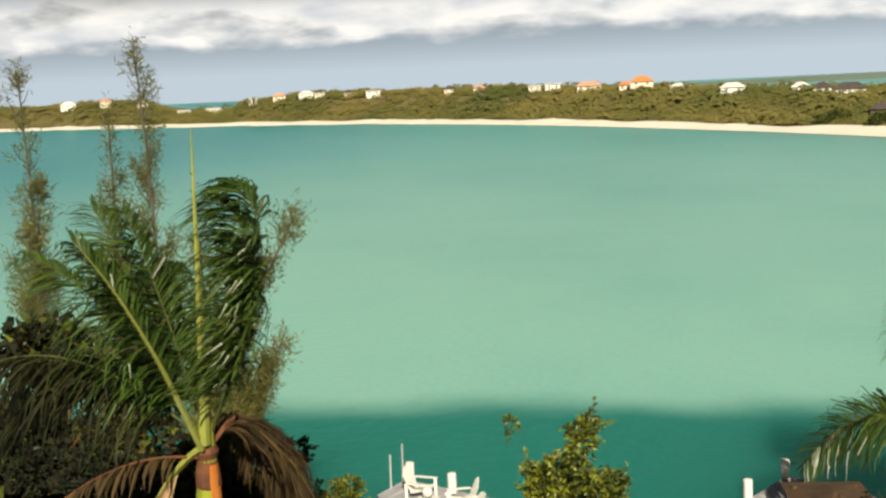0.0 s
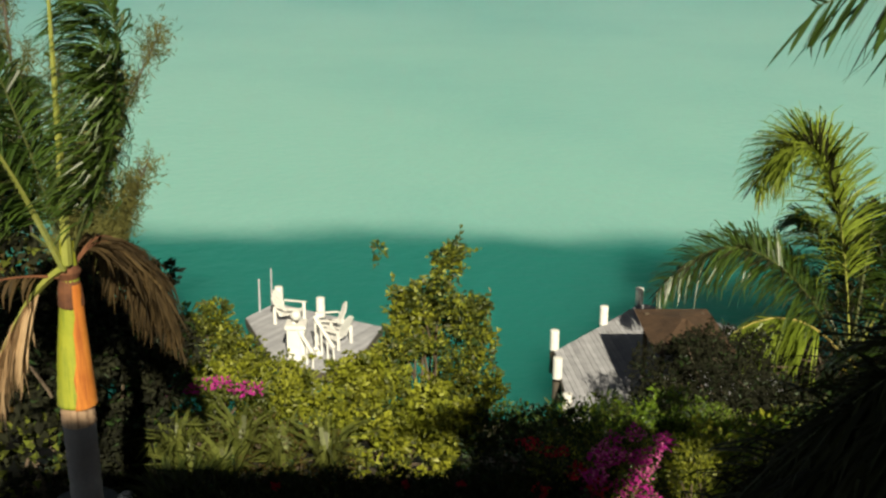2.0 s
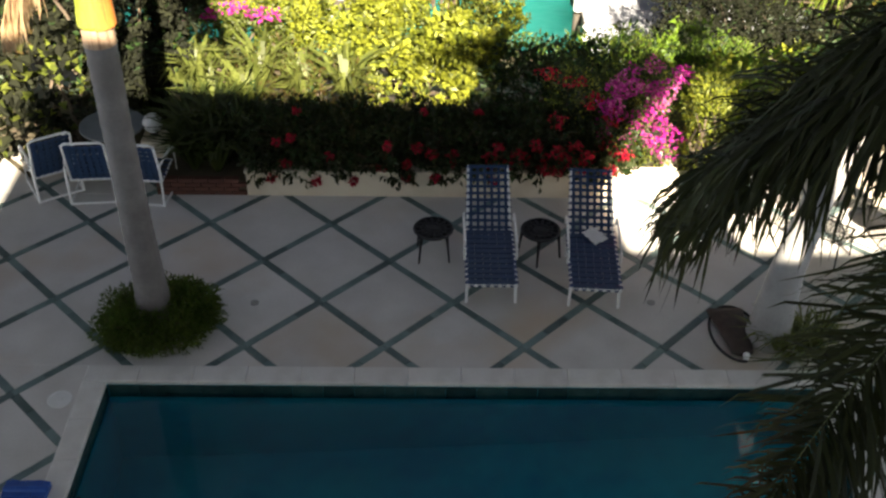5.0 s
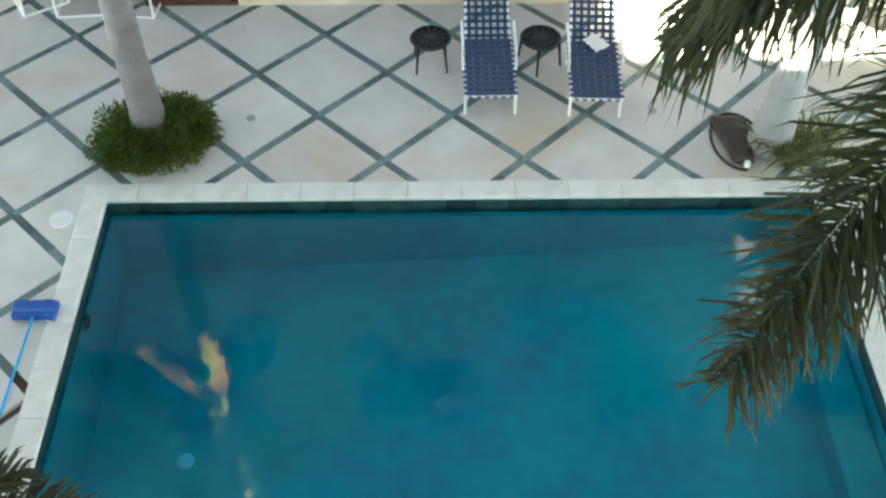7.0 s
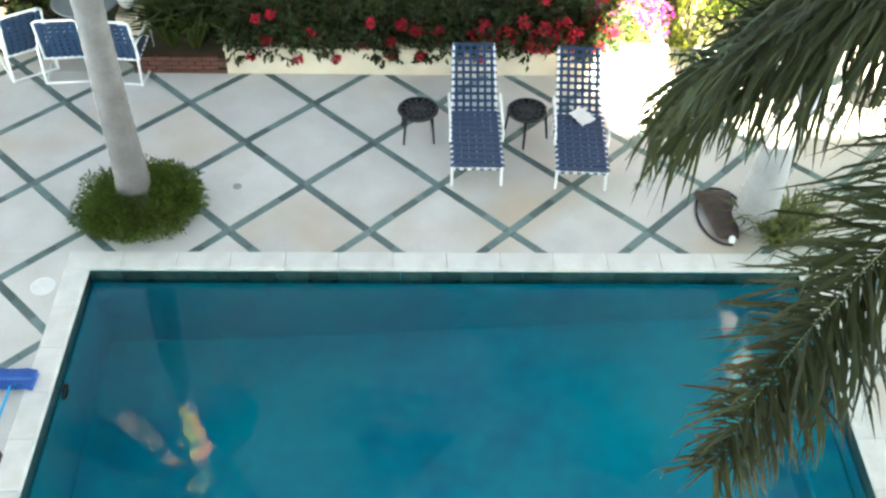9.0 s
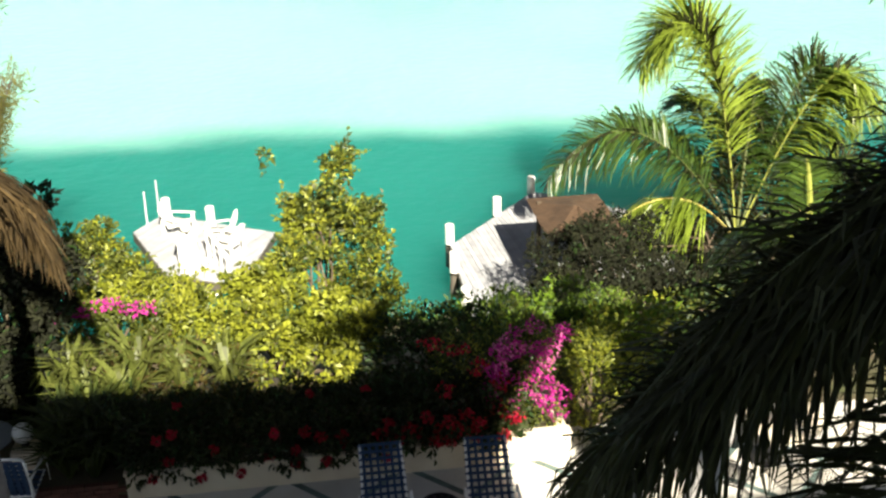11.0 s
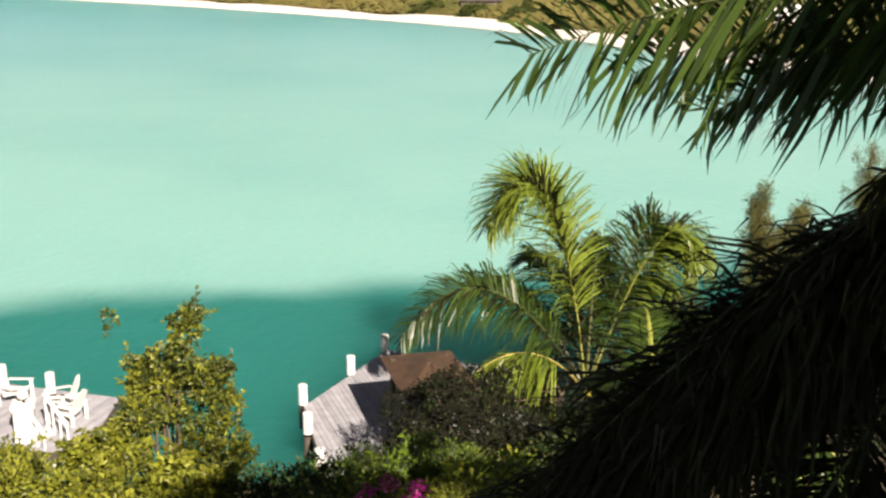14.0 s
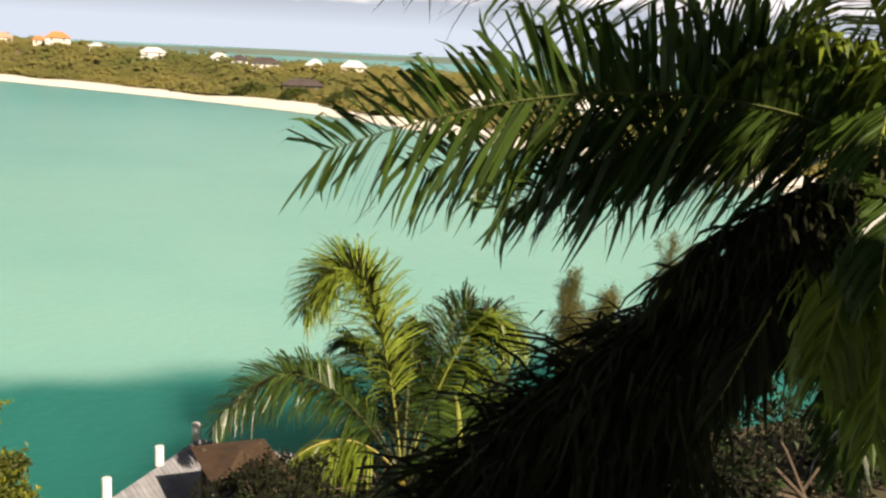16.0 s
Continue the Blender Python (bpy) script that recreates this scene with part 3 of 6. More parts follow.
def shrub(name, blobs, n, leaf, mats, label, category="shrub", droop=0.0, wide=0.5, stems=7, parent=None, flowers=(), sprigs=0):
    """A shrub on several woody stems, with leaves sprouting from its lumps; mats: material keys with their shares."""
    x = sum(b[0] for b in blobs) / len(blobs)
    y = sum(b[1] for b in blobs) / len(blobs)
    base = Vector((x, y, land(x, y)))
    top = thing(name, base, label, category)
    for k in range(stems):
        b = blobs[k % len(blobs)]
        goal = Vector((b[0] + rng.uniform(-0.5, 0.5) * b[3], b[1] + rng.uniform(-0.5, 0.5) * b[4], b[2] + rng.uniform(-0.1, 0.6) * b[5])) - base
        root = Vector((rng.uniform(-0.15, 0.15), rng.uniform(-0.15, 0.15), -0.1))
        bend = root.lerp(goal, 0.5) + Vector((rng.uniform(-0.2, 0.2), rng.uniform(-0.2, 0.2), 0.15))
        part("stem", tube([root, bend, goal], [0.045, 0.03, 0.01], 5), M["bark"], top)
    total = sum(s for _, s in mats)
    for key, s in mats:
        k = int(n * s / total)
        at, out = blob_points(k, blobs)
        if sprigs:
            # loose shoots that stand out of the outline
            count = max(6, int(sprigs * s / total))
            foot, lead = blob_points(count, blobs, 0.85)
            lead = unit(lead + 0.5 * rng.normal(size=(count, 3)) + np.array([0, 0, 0.7]))
            u = np.tile(np.linspace(0.05, 1.0, 11), count)[:, None]
            reach = np.repeat(rng.uniform(0.14, 0.42, count), 11)[:, None]
            line = np.repeat(foot, 11, 0) + np.repeat(lead, 11, 0) * u * reach
            at = np.concatenate([at, line + rng.normal(size=line.shape) * 0.02])
            out = np.concatenate([out, np.repeat(lead, 11, 0) * 0.6 + 0.6 * rng.normal(size=line.shape)])
            k = len(at)
        way = out + 0.7 * rng.normal(size=(k, 3)) + np.array([0, 0, 0.35 - droop])
        me = leaf_mesh("leaves", at - np.array(base), way, leaf * rng.uniform(0.6, 1.25, k), leaf * wide * rng.uniform(0.7, 1.2, k))
        hang("leaves", me, M[key], top)
    for key, spots, k, size in flowers:
        for spot in spots:
            n_here = max(12, k // len(spots))
            at, out = blob_points(n_here, [spot], 0.5)
            me = leaf_mesh("blossom", at - np.array(base), out + 0.8 * rng.normal(size=(n_here, 3)), size * rng.uniform(0.7, 1.2, n_here), size * 0.8, 0.3, 0.1)
            tagged(hang("blossom", me, M[key], top, "%s blossom" % key), kind="stuff")
    return top


def frond_mesh(root, tip, lift, leaflet, count, hang_down, mats=2, droop_tip=0.0, sway=(0, 0, 0), spread=1.0, width=0.035, ragged=0.25, bare=0.14, stem=0.028, roll=0.0, bow=(0, 0, 0), lean=1.0, full=0.0, jitter=0.10):
    """A feather palm leaf: a tapering rachis that arches from root to tip, and two rows of drooping leaflets.
    Slot 0: leaflets, slot 1: rachis."""
    root, tip = np.array(root, float), np.array(tip, float)
    middle = (root + tip) / 2 + np.array([0, 0, lift]) + np.array(bow)
    s = np.linspace(0, 1, 15)[:, None]
    line = (1 - s) ** 2 * root + 2 * s * (1 - s) * middle + s ** 2 * tip
    verts, faces, slots = [], [], []
    along = unit(np.gradient(line, axis=0))
    side0 = unit(np.cross(along, np.array([0, 0, 1.0]) + 1e-3))
    for i in range(15):
        r = stem * (1 - 0.85 * i / 14)
        up = np.cross(side0[i], along[i])
        verts += [line[i] + r * side0[i], line[i] + 0.6 * r * up, line[i] - r * side0[i], line[i] - 0.6 * r * up]
    for i in range(14):
        for k in range(4):
            a, b = i * 4 + k, i * 4 + (k + 1) % 4
            faces.append((a, b, b + 4, a + 4))
            slots.append(1)
    span = np.linalg.norm(tip - root)
    for j in range(count):
        for hand in (-1, 1):
            u = bare + (1 - bare) * (j + rng.uniform(-0.3, 0.3)) / count
            u = min(max(u, 0.02), 0.995)
            p = (1 - u) ** 2 * root + 2 * u * (1 - u) * middle + u ** 2 * tip
            d = unit(2 * (1 - u) * (middle - root) + 2 * u * (tip - middle))
            side = unit(np.cross(d, np.array([0, 0, 1.0]) + 1e-3))
            side = (side * math.cos(roll) + np.cross(side, d) * math.sin(roll)) * hand
            shape = max(full, math.sin(math.pi * min(0.98, 0.22 + 0.70 * u)) ** 0.8)
            size = leaflet * shape * rng.uniform(1 - ragged, 1 + 0.5 * ragged)
            way = unit(side * spread + d * lean * (0.6 + 1.0 * u ** 2) + np.array([0, 0, 0.25 - 0.3 * hang_down]) + jitter * rng.normal(size=3))
            fall = np.array([0, 0, -1.0]) * hang_down + np.array(sway)
            q1 = p + way * size * 0.38 + fall * size * 0.10
            q2 = p + way * size * 0.68 + fall * size * 0.36
            q3 = p + way * size * 0.82 + fall * size * 0.74 + rng.normal(size=3) * size * 0.05
            flat = unit(np.cross(way, np.array([0, 0, 1.0]) + 0.4 * rng.normal(size=3))) * width * 0.5 * (0.6 + 0.6 * shape)
            k = len(verts)
            verts += [p - flat * 0.5, p + flat * 0.5, q1 - flat, q1 + flat, q2 - flat * 0.8, q2 + flat * 0.8, q3]
            faces += [(k, k + 1, k + 3, k + 2), (k + 2, k + 3, k + 5, k + 4), (k + 4, k + 5, k + 6)]
            slots += [0, 0, 0]
    return mesh_of("frond", verts, faces, slots)


def frond(parent, origin, root, tip, lift, leaflet, count, hang_down, leaf="frond", spine="rachis", label="", via=None, **more):
    """A frond under a palm that stands at origin; root and tip in the world; via: where its arch is drawn towards."""
    o = np.array(origin)
    if via is not None:
        more["bow"] = np.array(via, float) - (np.array(root, float) + np.array(tip, float)) / 2
        lift = 0.0
    me = frond_mesh(np.array(root) - o, np.array(tip) - o, lift, leaflet, count, hang_down, **more)
    me.materials.append(M[leaf])
    me.materials.append(M[spine])
    ob = new("frond", me)
    ob.parent = parent
    return tagged(ob, label)


def smoothstep(a, b, x):
    s = min(1.0, max(0.0, (x - a) / (b - a)))
    return s * s * (3 - 2 * s)


WATER = -4.0


def land(x, y):
    """Height of the garden: level behind the terrace, then down to the shore, which runs further out beyond the dock."""
    y -= 4.0 * smoothstep(11.0, 13.0, x)
    return -3.75 * smoothstep(4.2, 14.5, y) - 1.6 * smoothstep(14.0, 19.0, y)


# ---- water, shore and garden ground ----
def sheet(name, xs, ys, height, mat, label, category, parent=None):
    verts = [(x, y, height(x, y)) for y in ys for x in xs]
    w = len(xs)
    faces = [(j * w + i, j * w + i + 1, (j + 1) * w + i + 1, (j + 1) * w + i) for j in range(len(ys) - 1) for i in range(w - 1)]
    me = mesh_of(name, verts, faces)
    for p in me.polygons:
        p.use_smooth = True
    ob = hang(name, me, mat, parent)
    return tagged(ob, label, category, kind="structure")


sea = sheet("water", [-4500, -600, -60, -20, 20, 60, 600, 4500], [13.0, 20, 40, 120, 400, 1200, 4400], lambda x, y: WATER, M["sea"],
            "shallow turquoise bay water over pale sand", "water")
ground = sheet("ground", np.linspace(-40, 45, 70).tolist(), np.linspace(2.55, 22, 50).tolist(),
               lambda x, y: land(x, y) - 0.06 + 0.10 * noise.noise((x * 0.7, y * 0.7, 0)) * smoothstep(3.5, 5, y), M["soil"],
               "dark planted garden soil sloping to the shore", "ground")

# the far shore: points of the water line, then a band of beach and scrub behind it
SHORE = [(-560, 640), (-299, 572), (-175, 497), (-80, 432), (-8, 346), (37, 267), (67, 199), (75, 151), (80, 105), (92, 60), (120, 20)]
EYE = Vector((1.5, -10.5))
CREST = [(-45, 0.25), (-25.6, 0.2), (-21, 0.36), (-18.6, -0.3), (-16.0, -0.3), (-15.0, 0.12), (-12, 0.32), (-3.4, 0.26), (5.4, 0.0), (10.3, -0.28), (15.7, -0.55), (25, -0.7), (40, -0.9), (80, -1.2)]


def crest(bearing):
    for (a, u), (b, v) in zip(CREST, CREST[1:]):
        if a <= bearing <= b:
            return u + (v - u) * (bearing - a) / (b - a)
    return CREST[0][1] if bearing < 0 else CREST[-1][1]


def shore_point(s):
    """The water line at s from 0 to 1, softened at the corners."""
    u = s * (len(SHORE) - 1)
    i = min(int(u), len(SHORE) - 2)
    v = u - i
    p = [SHORE[max(0, min(len(SHORE) - 1, i + k))] for k in (-1, 0, 1, 2)]
    f = lambda a, b, c, d: 0.5 * (2 * b + (c - a) * v + (2 * a - 5 * b + 4 * c - d) * v * v + (3 * b - a - 3 * c + d) * v ** 3)
    return Vector((f(*[q[0] for q in p]), f(*[q[1] for q in p])))


def far_height(bearing, r0, n):
    rise = 9.0 + math.tan(radians(crest(bearing))) * (r0 + 95) - 3.4
    wide = max(10.0, r0 * 0.09)
    if n < wide:
        return WATER - 0.3 + 1.3 * smoothstep(-4, wide, n)
    h = WATER + 1.0 + (rise - WATER - 1.0) * smoothstep(wide, 95, n)
    return h - (h - WATER + 2.0) * smoothstep(150, 260, n)


def far_place(s, n):
    p = shore_point(s)
    d = (p - EYE)
    r0 = d.length
    d.normalize()
    bearing = math.degrees(math.atan2(d.x, d.y))
    q = p + d * n
    return q.x, q.y, far_height(bearing, r0, n)


STEPS = [-6, -2, 2, 6, 10, 15, 20, 26, 33, 42, 55, 75, 95, 120, 150, 185, 230, 270]
verts, faces = [], []
stations = 160
for i in range(stations):
    for k, n in enumerate(STEPS):
        x, y, z = far_place(i / (stations - 1), n + (3.0 * noise.noise((i * 0.37, 3.1, 0)) if n > 1 else 0))
        verts.append((x, y, z + (0.7 * noise.noise((x * 0.05, y * 0.05, 0)) if n > 12 else 0)))
w = len(STEPS)
slots = []
for i in range(stations - 1):
    for k in range(w - 1):
        a = i * w + k
        faces.append((a, a + w, a + w + 1, a + 1))
        p = shore_point(i / (stations - 1))
        slots.append(0 if STEPS[k + 1] <= max(11.0, (p - EYE).length * 0.10) + 4 * noise.noise((i * 0.21, 0, 0)) else 1)
me = mesh_of("far_shore", verts, faces, slots)
me.materials.append(M["sand"])
me.materials.append(M["scrub_ground"])
for p in me.polygons:
    p.use_smooth = True
far_shore = tagged(new("far_shore", me), "white sand beach and low ground across the bay", "shore", kind="structure")


def scrub_mesh(count):
    """Low scrub: tufts of ragged leaves, thousands of them, over the far shore."""
    tufts = []
    while len(tufts) < count:
        s = rng.random()
        p = shore_point(s)
        r0 = (p - EYE).length
        wide = max(10.0, r0 * 0.09)
        n = wide + (145 - wide) * rng.random() ** 1.3
        if n < wide + 3 + 4 * noise.noise((s * 60, 1.7, 0)):
            continue
        x, y, z = far_place(s, n)
        size = rng.uniform(0.55, 1.3) * (2.0 if rng.random() < 0.07 else 1.0)
        tufts.append((x, y, z, size))
    t = np.array(tufts)
    k = 52
    centre = np.repeat(t[:, :3], k, 0)
    size = np.repeat(t[:, 3], k)[:, None]
    d = unit(rng.normal(size=(len(centre), 3)))
    d[:, 2] = np.abs(d[:, 2])
    at = centre + d * size * np.array([2.4, 2.4, 1.3]) * rng.uniform(0.5, 1.0, (len(centre), 1))
    d = unit(0.8 * d + np.array([0, -0.9, 1.6]))
    spread = unit(np.cross(d, rng.normal(size=d.shape)))
    other = np.cross(d, spread)
    a = at + spread * size * 0.33
    b = at - spread * size * 0.3 + other * size * 0.33
    c = at - spread * size * 0.3 - other * size * 0.36
    return mesh_of("scrub", np.stack([a, b, c], 1).reshape(-1, 3), (np.arange(len(at))[:, None] * 3 + np.arange(3)).tolist())


# a low wooded island on the horizon
verts, faces = [], []
for i in range(60):
    bearing = radians(4 + 46 * i / 59)
    swell = max(0.0, math.sin(math.pi * i / 59)) ** 0.5 * (3 + 3 * noise.noise((i * 0.16, 8.2, 0)))
    for r, h in ((1500, -1.0), (1560, 0.55), (1640, 1.0), (1800, -1.0)):
        verts.append((EYE.x + r * math.sin(bearing), EYE.y + r * math.cos(bearing), WATER + h * (4 + swell) * (1 if h > 0 else 0.2)))
faces = [(i * 4 + k, i * 4 + k + 4, i * 4 + k + 5, i * 4 + k + 1) for i in range(59) for k in range(3)]
tagged(hang("backdrop", mesh_of("backdrop", verts, faces), M["far_wood"]), "low wooded island on the horizon", "island", kind="structure")

tagged(hang("shore_scrub", scrub_mesh(11000), M["scrub"]), "olive green coastal scrub covering the far shore", "scrub", kind="stuff")

# ---- terrace ----
HALF = 0.86            # half a slab's diagonal, with its joint
JOINT = 0.105
TERRACE_X, TERRACE_Y = (-8.0, 12.0), (-9.0, 2.42)
POOL_X, POOL_Y = (-2.41, 6.0), (-6.4, -1.51)
COPING = 0.27

bm = bmesh.new()
for lo, hi in (((-8, -1.24, -0.4), (12, 2.42, -0.05)), ((-8, -9, -0.4), (-2.68, -1.24, -0.05)), ((6.27, -9, -0.4), (12, -1.24, -0.05)), ((-2.68, -9, -0.4), (6.27, -6.67, -0.05)),
               ((-8, 2.42, -0.4), (-2.63, 3.6, -0.05)), ((5.02, 2.42, -0.4), (12, 3.2, -0.05))):
    add_box(bm, lo, hi)
terrace = part("floor", bm, M["soil"])
tagged(terrace, "terrace of pale diamond slabs with green slate joints", "terrace", kind="structure")


def cut_terrace(poly):
    """The parts of a piece of paving that lie on the terrace and outside the pool."""
    fields = (((-8.0, 12.0), (-1.24, 2.42)), ((-8.0, -2.68), (-9.0, -1.24)), ((6.27, 12.0), (-9.0, -1.24)), ((-8.0, -2.63), (2.42, 3.6)), ((5.02, 12.0), (2.42, 3.2)))
    for xs, ys in fields:
        p = poly
        for axis, (lo, hi) in ((0, xs), (1, ys)):
            p = clip(p, axis, lo, True) if p else p
            p = clip(p, axis, hi, False) if p else p
        if len(p) >= 3:
            area = abs(sum(a[0] * b[1] - b[0] * a[1] for a, b in zip(p, p[1:] + p[:1]))) / 2
            if area > 0.004:
                yield p


# ---- pool ----
pool = thing("pool", (0, 0, 0), "rectangular swimming pool with white stone coping", "pool", kind="structure")
shell = bmesh.new()
x0, x1, y0, y1 = *POOL_X, *POOL_Y
add_box(shell, (x0 - 0.25, y0 - 0.25, -2.3), (x1 + 0.25, y1 + 0.25, -2.1))
bed_points = [shell.verts.new((x, y, z)) for y in (y0, y1) for x, z in ((x0, -2.1), (x0, -2.0), (x1, -1.15), (x1, -2.1))]
for face in ((1, 2, 6, 5), (0, 1, 5, 4), (2, 3, 7, 6), (0, 3, 2, 1), (4, 5, 6, 7)):
    shell.faces.new([bed_points[k] for k in face])
add_box(shell, (x0 - 0.25, y0 - 0.25, -2.1), (x0, y1 + 0.25, -0.045))
add_box(shell, (x1, y0 - 0.25, -2.1), (x1 + 0.25, y1 + 0.25, -0.045))
add_box(shell, (x0, y1, -2.1), (x1, y1 + 0.25, -0.045))
add_box(shell, (x0, y0 - 0.25, -2.1), (x1, y0, -0.045))
part("basin", shell, M["plaster"], pool, "blue plastered basin")
step = box((x1 - 0.45, -5.6, -1.3), (x1 - 0.003, -3.4, -0.62), bevel=0.03)
part("step", step, M["plaster"], pool, "submerged blue step")
surface = bmesh.new()
bmesh.ops.create_grid(surface, x_segments=2, y_segments=2, size=0.5, matrix=Matrix.Translation(((x0 + x1) / 2, (y0 + y1) / 2, -0.17)) @ Matrix.Diagonal((x1 - x0 - 0.03, y1 - y0 - 0.03, 1, 1)))
still = part("water_surface", surface, M["pool_water"], pool, "still clear water")
still.visible_shadow = False
drain = lathe([(0.10, 0.0), (0.10, 0.02), (0.08, 0.03)], 20, pose(-1.30, -4.25, -1.886, 0, -5.8, 0))
part("drain", drain, M["drain_blue"], pool, "round pale blue drain cover")
ring = bmesh.new()
add_tube(ring, [(x0 + 0.02, -3.08 + 0.09 * math.cos(a), -0.42 + 0.09 * math.sin(a)) for a in np.linspace(0, 2 * math.pi, 17)], 0.018, 6, False)
part("light_ring", ring, M["iron"], pool, "dark ring of an underwater light")

# ---- house behind the camera: storeys, cornice and the roofs that shade the terrace ----
house = thing("house", (0, -10, 0), "pale stuccoed house with a roof terrace", "house", kind="structure")


def house_part(name, lo, hi, mat, label="", bevel=0.0):
    return part(name, box((lo[0], lo[1] + 10, lo[2]), (hi[0], hi[1] + 10, hi[2]), bevel=bevel), M[mat], house, label)


house_part("lower_wall", (-8.2, -10.6, -0.4), (12.0, -10.0, 7.25), "house")
house_part("floor_slab", (-8.2, -15.0, 7.25), (12.0, -9.97, 7.42), "grey_stone")
# unseen wall, roof, tower and parapet, sized to throw the shadows on terrace and garden
house_part("back_wall", (-1.9, -15.2, 7.42), (6.4, -14.9, 11.3), "house")
house_part("roof", (-1.9, -15.2, 11.3), (5.5, -12.0, 11.90), "roof_white")
house_part("shade_tower", (5.5, -15.0, 7.42), (6.45, -12.0, 13.5), "house")
house_part("parapet", (6.45, -12.3, 7.42), (12.0, -12.0, 9.08), "house")
house_part("cornice", (-8.2, -10.0, 5.35), (12.0, -8.70, 5.55), "ledge", "grey painted ledge below the balcony", 0.01)
house_part("edge_trim", (-8.2, -8.70, 5.42), (12.0, -8.668, 5.562), "maroon", "dark red trim along the ledge")
house_part("drip_edge", (-8.2, -8.668, 5.50), (12.0, -8.660, 5.568), "white", "thin white drip edge")
house_part("scupper", (1.13, -8.775, 5.552), (1.185, -8.705, 5.575), "iron", "dark drain slot")


# ---- palms ----
def trunk_tube(points, radii, origin, rings=26):
    """A ringed trunk along a bent line of world points."""
    o = Vector(origin)
    pts, rad = [], []
    for i in range(rings + 1):
        u = i / rings * (len(points) - 1)
        k = min(int(u), len(points) - 2)
        v = u - k
        p = Vector(points[k]).lerp(Vector(points[k + 1]), v) - o
        r = radii[k] + (radii[k + 1] - radii[k]) * v
        pts += [p, p + (Vector(points[k + 1]) - Vector(points[k])).normalized() * 0.03]
        rad += [r * 1.03, r * 0.985]
    return tube(pts, rad, 16)


# the palm beside the pool, with its yellow and orange crownshaft
base = (-1.97, -0.62, 0.0)
palm = thing("palm_tree", base, "tall palm with grey trunk and orange and yellow crownshaft", "palm tree")
part("trunk", trunk_tube([base, (-2.0, -0.50, 0.6), (-2.05, -0.42, 1.5), (-2.10, -0.30, 2.6), (-2.13, -0.22, 3.75)], [0.24, 0.2, 0.18, 0.165, 0.17], base), M["pool_palm_bark"], palm, "smooth ringed grey trunk", True)
part("scar_ring", trunk_tube([(-2.13, -0.22, 3.75), (-2.13, -0.22, 3.98)], [0.178, 0.172], base, 3), M["scar"], palm, "pale tan leaf scar below the crownshaft", True)
HEAD = (-2.07, -0.2, 5.5)
part("crownshaft", trunk_tube([(-2.13, -0.22, 3.98), (-2.12, -0.21, 4.5), (-2.09, -0.2, 5.1), (-2.07, -0.2, 5.75)], [0.20, 0.165, 0.115, 0.07], base, 10), M["shaft_green"], palm, "glossy yellow green crownshaft", True)
half = bmesh.new()
strips = []
for k in range(9):
    z = 3.97 + 1.35 * k / 8
    c = Vector((-2.13 + 0.05 * k / 8, -0.22, z)) - Vector(base)
    r = (0.213 - 0.10 * (k / 8) ** 0.9)
    strips.append([half.verts.new(c + Vector((r * math.cos(a), r * math.sin(a), 0))) for a in np.linspace(radians(-78 + 20 * (k / 8) + 5 * math.sin(2.3 * k)), radians(64 - 50 * (k / 8) ** 1.5), 8)])
for a, b in zip(strips, strips[1:]):
    for k in range(7):
        half.faces.new((a[k], a[k + 1], b[k + 1], b[k]))
part("dry_sheath", half, M["shaft_orange"], palm, "orange drying leaf sheath", True)
sheath = lathe([(0.10, 0.0), (0.135, 0.06), (0.125, 0.22), (0.10, 0.34), (0.13, 0.42), (0.09, 0.5)], 14, pose(-2.085 - base[0], -0.2 - base[1], 5.02))
part("leaf_base", sheath, M["sheath_brown"], palm, "ragged dark brown leaf bases")
frond(palm, base, (-2.04, -0.34, 5.55), (-1.84, -0.62, 8.75), 0.0, 0.16, 8, 0.2, label="tall unopened spear leaf", stem=0.052, width=0.02)
frond(palm, base, (-2.08, -0.34, 5.5), (-3.0, -0.85, 7.75), 0.42, 0.85, 130, 0.5, label="green frond with thick yellow rachis", stem=0.058, roll=0.6, lean=0.8, width=0.026, ragged=0.4, jitter=0.16, bare=0.24)
# fronds blown over to one side, their tips curling back
for tip, via, leaflet, roll in (((-1.72, -0.1, 8.2), (-0.95, -0.15, 8.2), 0.7, 0.3), ((-1.82, -0.2, 8.05), (-1.12, -0.25, 7.9), 0.7, 0.6), ((-1.85, 0.0, 7.7), (-1.15, 0.0, 7.5), 0.65, 0.1), ((-1.7, -0.3, 7.5), (-1.3, -0.3, 7.3), 0.6, 0.5)):
    frond(palm, base, HEAD, tip, 0.0, leaflet, 150, 0.8, "frond", "rachis_dark", via=via, sway=(-0.55, 0, 0.1), spread=0.7, stem=0.024, roll=roll, lean=0.6, width=0.024, ragged=0.4, jitter=0.18, full=0.5)
# the fan beside them
for tip, lift, leaflet, hang_down, roll in (((-3.75, -0.3, 7.55), 0.7, 0.8, 0.7, 0.4), ((-3.25, 0.2, 8.0), 0.5, 0.8, 0.6, 0.5), ((-2.75, -0.2, 8.0), 0.4, 0.75, 0.6, 0.6), ((-2.9, 1.3, 7.2), 0.9, 0.85, 0.7, 0.0)):
    frond(palm, base, HEAD, tip, lift, leaflet, 130, hang_down, "frond", "rachis_dark", sway=(-0.15, 0, 0), stem=0.026, roll=roll, lean=0.8, width=0.024, ragged=0.4, jitter=0.16)
